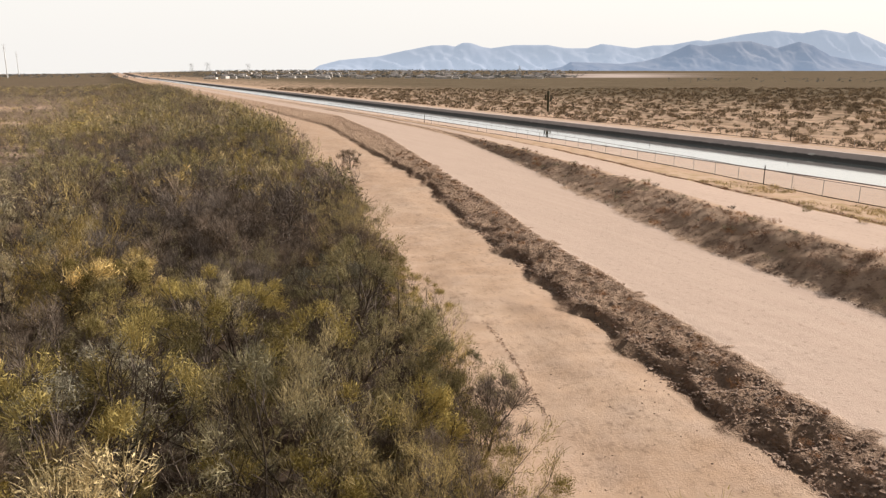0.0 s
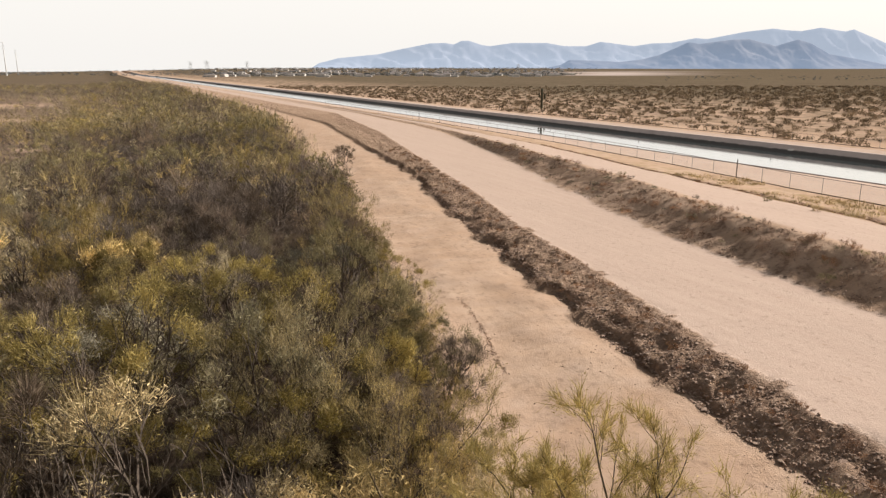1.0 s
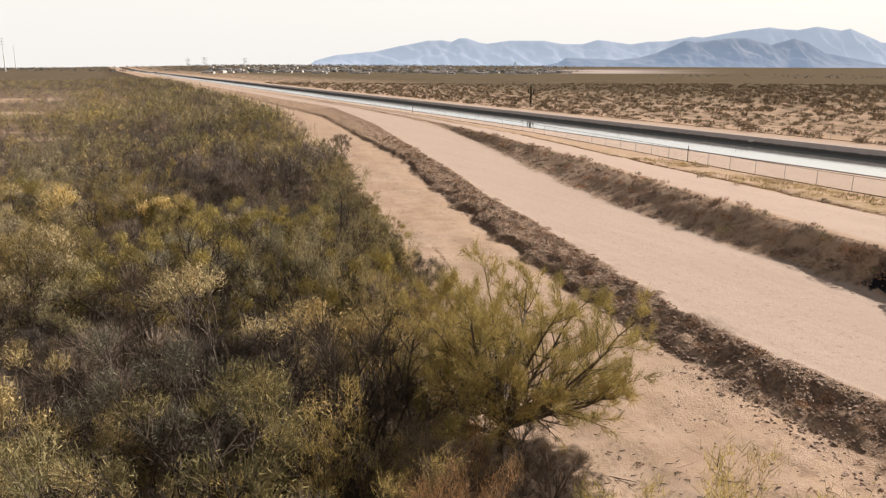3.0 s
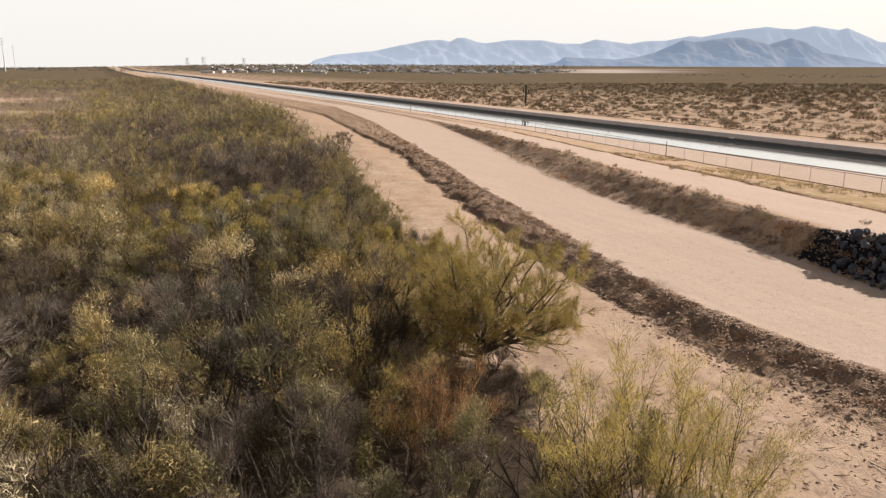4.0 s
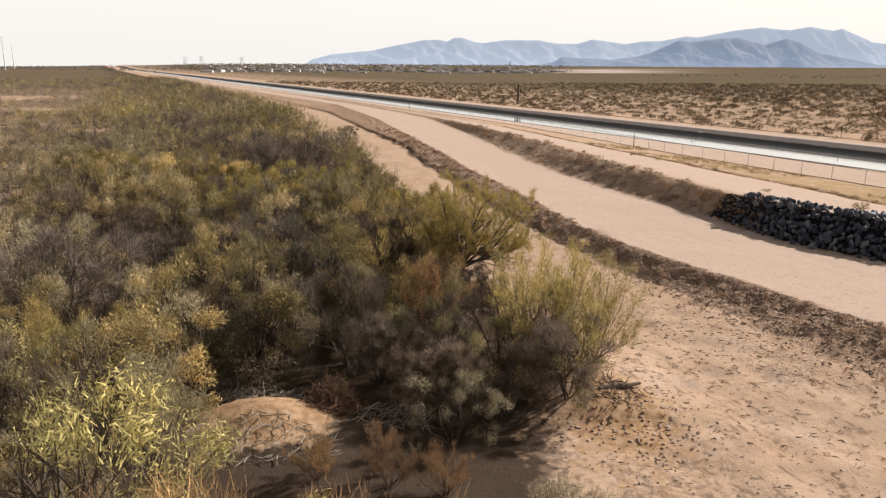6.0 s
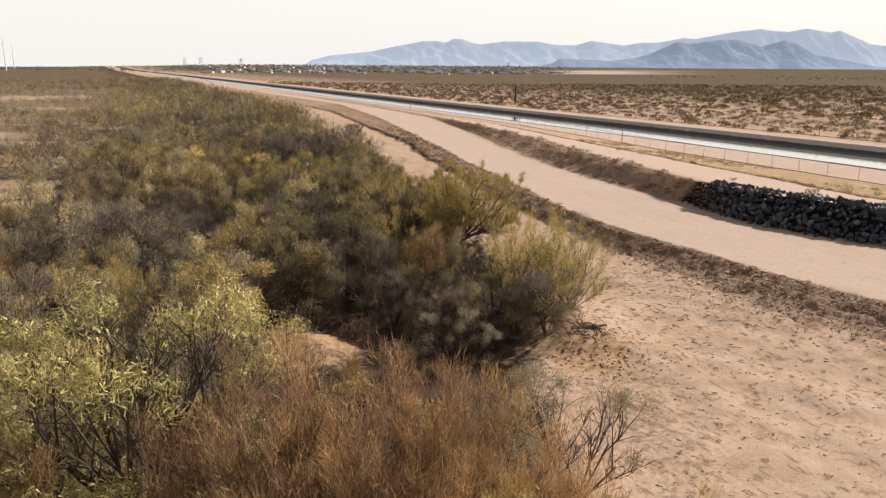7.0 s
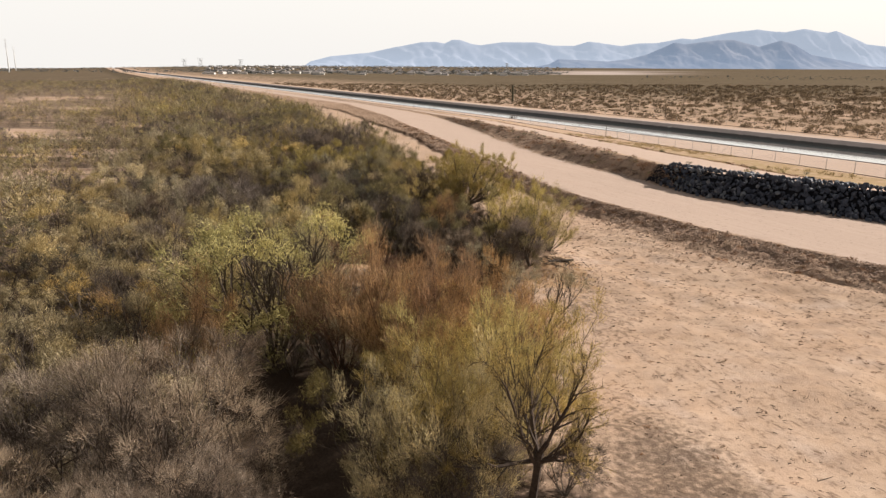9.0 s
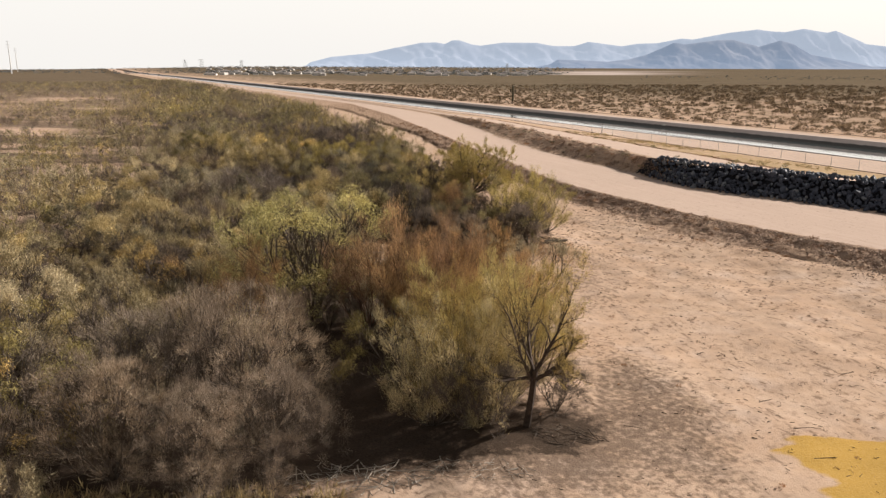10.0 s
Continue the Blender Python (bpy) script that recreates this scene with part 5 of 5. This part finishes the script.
# ---- clods, brush and grass on the banks ----
def bank_cover():
    r = np.random.RandomState(8)
    lumps = []
    for k in range(6):
        bm = rock_mesh(80 + k, 9)
        lumps.append((np.array([v.co[:] for v in bm.verts]), np.array([[v.index for v in f.verts] for f in bm.faces])))
        bm.free()
    clods, brush, grass = [], Heap(), Heap()

    def lump(x, y, s):
        v, f = lumps[r.randint(0, 6)]
        a = r.uniform(0, 6.28)
        c, q = math.cos(a), math.sin(a)
        w = v * s * np.array([1, 1, 0.75])
        clods.append((np.stack([w[:, 0] * c - w[:, 1] * q + x, w[:, 0] * q + w[:, 1] * c + y, w[:, 2] + height(x, y) + 0.01], 1), f))

    for _ in range(11000):
        y = -28 + 118 * r.rand() ** 1.35
        a, b = float(BANK_FOOT(y)), float(ROAD_L(y))
        if y > 26 and r.rand() < 0.55 * smooth(y, 26, 42):
            if r.rand() < 0.6:
                continue
            u = 0.06 + 0.07 * r.normal()
        else:
            u = r.beta(0.9, 1.2) * 1.06 - 0.02 if y > 18 else 1.04 - 1.9 * abs(r.normal(0, 0.33))
        lump(a + (b - a) * u, y, r.uniform(0.06, 0.18) * (1.6 if r.rand() < 0.05 else 1))
    for _ in range(3000):
        y = 20 + 110 * r.rand() ** 1.4
        a, b = float(ROAD_R(y)), float(CREST(y))
        lump(a + (b - a) * r.rand(), y, r.uniform(0.05, 0.17))
    for _ in range(900):           # along the groove on the terrace
        y = -20 + 150 * r.rand() ** 1.2
        a, b = float(CREST(y)), float(fence_line(y))
        lump(a + (b - a) * (0.5 + 0.012 * r.normal()), y, r.uniform(0.06, 0.17))
    for _ in range(2400):          # strewn over the open sand
        y = -58 + 96 * r.rand() ** 1.3
        lo, hi = float(THICKET(y)), float(BANK_FOOT(y))
        x = lo + (hi - lo) * r.rand()
        if fbm(x, y, 3.5, 3, 64) < 0.15 and r.rand() < 0.8:
            continue
        lump(x, y, r.uniform(0.025, 0.10))

    dry = [bush_arrays(950 + k, height=0.8, spread=1.0, stems=6, forks=(3,), twigs=110, leaves=190, twig_len=0.3, leaf=0.09, twig_w=0.016, trunk=0.015, clump_r=0.24, sides=3)[1] for k in range(4)]
    for _ in range(330):
        y = 22 + 125 * r.rand() ** 1.3
        a, b = float(ROAD_R(y)), float(CREST(y))
        u = r.beta(1.6, 1.1)
        x = a + (b - a) * u
        brush.add([M_BRUSH, M_BRUSH, M_BRUSH, M_SAGE][r.randint(0, 4)], *dry[r.randint(0, 4)], x, y, height(x, y) - 0.02, r.choice([0.3, 0.45, 0.7, 1.0], p=[0.35, 0.3, 0.22, 0.13]), r.uniform(0, 6.28))
    for _ in range(560):
        y = -45 + 180 * r.rand() ** 1.3
        a, b = float(BANK_FOOT(y)), float(ROAD_L(y))
        x = b - (b - a) * (1 - r.beta(2.2, 1.0)) * (1.0 if y > 20 else 1.6)
        brush.add(M_BRUSH, *dry[r.randint(0, 4)], x, y, height(x, y) - 0.02, r.uniform(0.25, 0.6), r.uniform(0, 6.28))
    for _ in range(760):
        y = -20 + 150 * r.rand()
        a, b = float(CREST(y)), float(fence_line(y))
        x = a + (b - a) * (0.5 + 0.012 * r.normal())
        brush.add(M_BRUSH, *dry[r.randint(0, 4)], x, y, height(x, y) - 0.02, r.uniform(0.2, 0.5), r.uniform(0, 6.28))
    for _ in range(850):
        y = -56 + 66 * r.rand()
        lo, hi = float(THICKET(y)), float(BANK_FOOT(y))
        x = lo + (hi - lo) * r.rand() ** 0.8
        if fbm(x, y, 4.5, 3, 67) < 0.35 and r.rand() < 0.92:
            continue
        brush.add(M_BRUSH, *dry[r.randint(0, 4)], x, y, height(x, y) - 0.05, r.uniform(0.12, 0.34), r.uniform(0, 6.28))
    for _ in range(320):
        x, y = r.normal(13.3, 1.7), r.normal(-11.6, 2.2)
        lump(x, y, r.uniform(0.05, 0.2))
    for _ in range(170):
        k = r.rand() ** 0.7
        lump(2.5 + 2.7 * k + 0.25 * math.sin(5 * k) + r.normal(0, 0.09), 44.5 - 13 * k, r.uniform(0.03, 0.10))
    for _ in range(110):
        k = r.rand()
        x, y = 2.5 + 2.7 * k + 0.25 * math.sin(5 * k) + r.normal(0, 0.1), 44.5 - 13 * k + r.normal(0, 0.2)
        brush.add(M_BRUSH, *dry[r.randint(0, 4)], x, y, height(x, y) - 0.03, r.uniform(0.06, 0.16), r.uniform(0, 6.28))
    tagged(new("bank_clods", mesh_of("bank_clods", *join_arrays(clods), M_CLOD)), "crumbly brown clods of dry soil on the bank", "soil clods", kind="stuff")
    for x, y, s, mat in [(43.1, 21.6, 1.15, M_OLIVE), (38.5, 31.0, 0.6, M_SAGE), (47.5, 30.5, 0.8, M_OLIVE), (50.3, 27.5, 1.0, M_SAGE), (46.0, 37.0, 0.7, M_STRAW),
                          (52.8, 26.0, 0.7, M_SAGE), (41.0, 52.0, 0.8, M_OLIVE), (36.0, 61.0, 0.8, M_STRAW), (33.5, 66.0, 0.7, M_SAGE)]:
        wood, leafage = bush_arrays(int(x * 7), height=0.9, spread=0.9, stems=7, forks=(3,), twigs=160, leaves=420, twig_len=0.25, leaf=0.09, twig_w=0.016, trunk=0.015, clump_r=0.24)
        ob = new("terrace_bush")
        part("trunk", mesh_of("trunk", *wood, M_BARK), ob)
        part("crown", mesh_of("crown", *leafage, mat), ob)
        ob.matrix_world = pose(x, y, height(x, y) - 0.02) @ Matrix.Diagonal((s, s, s, 1))
        tagged(ob, "low round shrub growing among straw on the terrace", "bush", "terrace bushes")
    for _ in range(45):
        y = 24 + 100 * r.rand() ** 1.2
        a, b = float(ROAD_R(y)), float(CREST(y))
        x = a + (b - a) * r.uniform(0.25, 1.05)
        brush.add([M_BRUSH, M_BRUSH, M_BROWN][r.randint(0, 3)], *dry[r.randint(0, 4)], x, y, height(x, y) - 0.05, r.uniform(0.7, 1.1), r.uniform(0, 6.28))
    brush.build("dry_brush", "low dry brown brush covering the earth banks", "brush")

    tuft = [bush_arrays(970 + k, height=0.35, spread=0.4, stems=8, forks=(2,), twigs=46, leaves=0, twig_len=0.3, leaf=0.05, twig_w=0.03, trunk=0.006, sides=3)[1] for k in range(3)]
    for _ in range(1500):
        y = -30 + 120 * r.rand()
        a, b = float(CREST(y)), float(fence_line(y))
        x = a + (b - a) * (0.46 + 0.5 * r.rand())
        if fbm(np.array(x), np.array(y), 9.0, 2, 61) < 0.1:
            continue
        grass.add(M_STRAW, *tuft[r.randint(0, 3)], x, y, height(x, y) - 0.01, r.uniform(0.6, 1.5), r.uniform(0, 6.28))
    for _ in range(420):           # dead tufts in patches on the sand
        y = -56 + 50 * r.rand()
        lo, hi = float(THICKET(y)), float(BANK_FOOT(y)) + 1.5
        x = lo + (hi - lo) * r.rand() ** 1.2
        if fbm(x, y, 3.2, 3, 66) < 0.25:
            continue
        grass.add(M_BROWN, *tuft[r.randint(0, 3)], x, y, height(x, y) - 0.05, r.uniform(0.25, 0.6), r.uniform(0, 6.28))
    for _ in range(260):
        x, y = -16 + 13 * r.rand(), -56.5 + 5.0 * r.rand()
        grass.add(M_STRAW, *tuft[r.randint(0, 3)], x, y, height(x, y) - 0.01, r.uniform(0.9, 2.0), r.uniform(0, 6.28))
    grass.build("dry_grass", "tufts of straw-yellow grass along the fence", "grass")


bank_cover()


# ---- the far town ----
def town():
    r = np.random.RandomState(3)

    def house(w, d, h):
        ob = new("house")
        bm = bmesh.new()
        box(bm, (-w / 2, -d / 2, -0.5), (w / 2, d / 2, h))
        part("wall", mesh_from_bm("wall", bm, M_STUCCO), ob)
        e = 0.5
        v = [(-w / 2 - e, -d / 2 - e, h), (w / 2 + e, -d / 2 - e, h), (w / 2 + e, d / 2 + e, h), (-w / 2 - e, d / 2 + e, h),
             (-w / 4, 0, h + 2.0), (w / 4, 0, h + 2.0)]
        f = [(0, 1, 5), (0, 5, 4), (2, 3, 4), (2, 4, 5), (1, 2, 5), (3, 0, 4), (0, 3, 2), (0, 2, 1)]
        part("roof", mesh_of("roof", v, f, M_ROOF), ob)
        for k in range(3):
            bm = bmesh.new()
            x = -w / 2 + w * (k + 0.5) / 3
            box(bm, (x - 0.8, -d / 2 - 0.06, 1.0), (x + 0.8, -d / 2 + 0.05, 2.3))
            part("window", mesh_from_bm("window", bm, M_GLASS), ob)
        return tagged(ob, "pale stucco house with a grey hipped roof in the far town", "house", "town houses")

    kinds = [house(15, 11, 3.0), house(20, 12, 5.4), house(26, 14, 4.0)]
    spots = []
    for k in range(290):
        y = r.uniform(1550, 3900)
        u = r.uniform(-0.3, 0.17) + 0.02 * r.normal()
        spots.append((u * y, y))
    for i, (x, y) in enumerate(spots):
        m = pose(x, y, height(x, y), 0, 0, r.choice([0, 90]) + r.uniform(-12, 12))
        if i < 3:
            kinds[i].matrix_world = m
        else:
            copy_thing(kinds[i % 3], m)
    trees = Heap()
    crown = [bush_arrays(990 + k, height=6.0, spread=4.5, stems=6, forks=(3,), twigs=20, leaves=46, twig_len=1.4, leaf=1.5, twig_w=0.2, trunk=0.1, sides=3)[1] for k in range(3)]
    for _ in range(2000):
        y = r.uniform(1650, 4300)
        u = r.uniform(-0.32, 0.16) + 0.03 * r.normal() if r.rand() < 0.85 else r.uniform(-0.6, -0.3)
        x = u * y
        trees.add(M_TOWNTREE, *crown[r.randint(0, 3)], x, y, height(x, y), r.uniform(0.7, 1.4), r.uniform(0, 6.28))
    for _ in range(160):
        y = r.uniform(1000, 1700)
        x = (0.3 + 0.5 * r.rand()) * y
        trees.add(M_TOWNTREE, *crown[r.randint(0, 3)], x, y, height(x, y), r.uniform(0.35, 0.7), r.uniform(0, 6.28))
    trees.build("town_trees", "dark grey-green trees among the houses of the far town", "trees")


town()


def steel_pole(x, y, h):
    ob = tagged(new("transmission_pole"), "tall pale steel transmission pole on the plain", "power pole", "transmission poles")
    ob.location = (x, y, height(x, y) - 0.1)
    part("shaft", mesh_of("shaft", *tube_arrays([(0, 0, 0), (0, 0, h * 0.5)], [(0, 0, h * 0.5), (0, 0, h)], [1.6, 1.1], [1.1, 0.5], 10), M_WHITE), ob)
    for k in range(3):
        z = h * (0.97 - 0.09 * k)
        part("crossarm", mesh_of("crossarm", *tube_arrays([(-4.5, 0, z + 0.6), (0, 0, z)], [(0, 0, z), (4.5, 0, z + 0.6)], 0.22, 0.22, 6), M_GALV), ob)


steel_pole(-1087, 1869, 82)
steel_pole(-1500, 2650, 84)


def pylon(x, y, h, w):
    ob = tagged(new("lattice_pylon"), "faint grey lattice pylon far beyond the canal", "pylon", "lattice pylons")
    ob.location = (x, y, height(x, y) - 0.1)
    for sx in (-1, 1):
        for sy in (-1, 1):
            part("leg", mesh_of("leg", *tube_arrays([(sx * w / 2, sy * w / 2, 0)], [(sx * w * 0.1, sy * w * 0.1, h)], 0.35, 0.25, 4), M_GALV), ob)
    a, b = [], []
    for k in range(6):
        z0, z1 = h * k / 6, h * (k + 1) / 6
        q0, q1 = w / 2 * (1 - 0.8 * k / 6), w / 2 * (1 - 0.8 * (k + 1) / 6)
        for s in (-1, 1):
            a += [(-q0, s * q0, z0), (q0, s * q0, z0)]
            b += [(q1, s * q1, z1), (-q1, s * q1, z1)]
    for p, q in zip(a, b):
        part("brace", mesh_of("brace", *tube_arrays([p], [q], 0.18, 0.18, 4), M_GALV), ob)
    for z in (0.68, 0.82, 0.96):
        part("crossarm", mesh_of("crossarm", *tube_arrays([(-w * 0.7, 0, h * z)], [(w * 0.7, 0, h * z)], 0.3, 0.3, 4), M_GALV), ob)


pylon(-1190, 3800, 44, 22)
pylon(-1290, 3850, 42, 20)
pylon(-960, 3700, 38, 18)
pylon(255, 2500, 34, 10)


# ---- dead wood, nest and brush pile ----
def sticks(name, x, y, count, radius, length, thick, mat, label, category, rise=0.25, seed=1, stretch=(1, 1), top=0.5):
    """A loose heap of crooked dead branches."""
    r = np.random.RandomState(seed)
    z0 = height(x, y)
    p0, p1, ra, rb = [], [], [], []
    for _ in range(count):
        a, q = r.uniform(0, 6.28), radius * math.sqrt(r.rand())
        dx, dy = q * math.cos(a) * stretch[0], q * math.sin(a) * stretch[1]
        h = height(x + dx, y + dy) - z0 + 0.03 + top * r.rand() * (1 - q / radius)
        d = np.array([r.normal(), r.normal(), r.normal() * rise])
        d /= np.linalg.norm(d)
        L, t = length * r.uniform(0.4, 1.2), thick * r.uniform(0.5, 1.2)
        a0 = np.array([dx, dy, h]) - d * L / 2
        m = np.array([dx, dy, h]) + r.normal(0, 0.06 * L, 3)
        a1 = np.array([dx, dy, h]) + d * L / 2 + r.normal(0, 0.06 * L, 3)
        for v in (a0, m, a1):
            v[2] = max(v[2], height(x + v[0], y + v[1]) - z0 + 0.02)
        p0 += [a0, m]
        p1 += [m, a1]
        ra += [t, t * 0.75]
        rb += [t * 0.75, t * 0.4]
    ob = new(name, mesh_of(name, *tube_arrays(np.array(p0), np.array(p1), np.array(ra), np.array(rb), 4), mat))
    ob.location = (x, y, z0)
    return tagged(ob, label, category)


def nest():
    r = np.random.RandomState(4)
    p0, p1 = [], []
    for _ in range(420):
        d = r.normal(0, 1, 3)
        d *= 0.36 * r.rand() ** 0.35 * (1 + 0.35 * math.sin(3 * d[0]) ) / np.linalg.norm(d)
        t = np.cross(d, r.normal(0, 1, 3))
        t *= r.uniform(0.12, 0.4) / np.linalg.norm(t)
        p0.append(d * [1, 1, 0.75] - t), p1.append(d * [1, 1, 0.75] + t)
    ob = new("bird_nest", mesh_of("bird_nest", *tube_arrays(p0, p1, 0.012, 0.006, 3), M_BARK))
    ob.location = (5.3, 7.9, 1.7)
    tagged(ob, "dark round twig nest lodged in the palo verde's fork", "nest")


nest()


def dead_snag(x, y, seed, height_m):
    """A bleached dead stem with a few bare branches."""
    wood = fan_arrays(seed, height_m, 0.9, 2.6, 5, 30, 0.2, low=40.0, high=85.0, trunk=0.035, bare=60, subs=4)[0]
    ob = new("dead_snag", mesh_of("dead_snag", *wood, M_DEAD))
    ob.location = (x, y, height(x, y))
    tagged(ob, "bleached dead stem with bare branches in the thicket", "dead tree")


dead_snag(-3.4, 26.0, 41, 6.0)
dead_snag(-9.4, 33.5, 43, 5.6)
dead_snag(-13.6, 21.0, 47, 5.8)
sticks("dead_brush", -1.4, -9.6, 420, 1.5, 1.5, 0.018, M_REDBARK, "rounded pile of cut red-brown brush in a clearing", "brush pile", 0.8, 21, (1, 0.9), 1.9)
sticks("dead_wood", -6.0, -8.6, 170, 2.2, 1.1, 0.03, M_DEAD, "bleached dead sticks heaped on a sandy mound", "dead wood", 0.3, 22, (1.3, 0.5), 0.5)
sticks("dead_wood", 1.6, -10.5, 120, 1.8, 1.1, 0.025, M_DEAD, "bleached dead sticks beside the brush pile", "dead wood", 0.3, 23, (1.2, 0.6), 0.4)
sticks("dead_wood", -4.0, -13.5, 130, 2.6, 0.9, 0.025, M_DEAD, "grey broken branches strewn before the brush pile", "dead wood", 0.2, 24, (1.4, 0.6), 0.3)
sticks("dead_wood", -2.4, -50.4, 110, 2.2, 1.2, 0.03, M_DEAD, "bleached broken branches strewn at the thicket's edge", "dead wood", 0.25, 25, (1.5, 0.6), 0.35)
sticks("dead_wood", 2.8, -49.6, 60, 2.0, 0.9, 0.022, M_DEAD, "broken branches strewn on litter under the tree", "dead wood", 0.15, 26, (1.5, 0.5), 0.2)
sticks("dead_wood", 7.8, -46.6, 60, 1.5, 1.0, 0.02, M_BARK, "dark dead branches lying beside the mesquite trunk", "dead wood", 0.25, 27, (1.2, 0.7), 0.4)
sticks("dead_wood", 12.9, -9.3, 110, 1.7, 1.0, 0.026, M_BARK, "dark tangle of roots and dead branches on the dug bank", "dead wood", 0.4, 28, (1.0, 0.7), 0.6)


def fallen_log():
    ob = new("fallen_log", mesh_of("fallen_log", *join_arrays([tube_arrays([(-1.6, -0.1, 0.12), (-0.6, 0.05, 0.14), (0.5, 0.0, 0.12)], [(-0.6, 0.05, 0.14), (0.5, 0.0, 0.12), (1.6, 0.2, 0.1)],
                                                                          [0.17, 0.16, 0.14], [0.16, 0.14, 0.08], 7),
                                                              tube_arrays([(0.3, 0.0, 0.15), (-0.7, 0.05, 0.15)], [(0.9, 0.5, 0.35), (-1.1, -0.5, 0.3)], 0.06, 0.02, 5)]), M_BARK))
    ob.matrix_world = pose(13.5, -8.9, height(13.5, -8.9), 0, 0, 14) @ Matrix.Diagonal((0.8, 0.9, 0.9, 1))
    tagged(ob, "charred dark log with stub branches lying on the sand", "log")


fallen_log()


def strewn():
    """Twigs and bark scattered over the open sand."""
    r = np.random.RandomState(31)
    p0, p1, w = [], [], []
    for _ in range(4200):
        y = -58 + 75 * r.rand() ** 1.1
        lo, hi = float(THICKET(y)) - 1.0, float(BANK_FOOT(y))
        x = lo + (hi - lo) * r.rand() ** 1.3
        if fbm(x, y, 4.0, 3, 66) < 0.1 and r.rand() < 0.85:
            continue
        a, L = r.normal(-0.5, 0.8), r.uniform(0.08, 0.3) * (4.0 if r.rand() < 0.04 else 1)
        d = np.array([math.cos(a), math.sin(a), 0]) * L / 2
        c0 = np.array([x, y, height(x, y) + 0.02])
        p0.append(c0 - d), p1.append(c0 + d + [0, 0, r.uniform(0, 0.05)]), w.append(r.uniform(0.008, 0.026))
    ob = new("strewn_twigs", mesh_of("strewn_twigs", *tube_arrays(p0, p1, np.array(w), np.array(w) * 0.5, 4), M_BARK))
    tagged(ob, "dark twigs and bark strewn over the open sand", "twigs", kind="stuff")


strewn()


def depth_marker():
    y = 138.0
    x = float(lip(y)) + CANAL_W - 1.5
    ob = new("depth_marker")
    ob.matrix_world = pose(x, y, -3.25, 0, -31.3, 24.5)
    bm = bmesh.new()
    box(bm, (-0.3, -0.6, -0.02), (0.3, 0.6, 0.04))
    part("board", mesh_from_bm("board", bm, M_STUCCO), ob)
    tagged(ob, "white painted marker on the far concrete lining", "marker")


depth_marker()
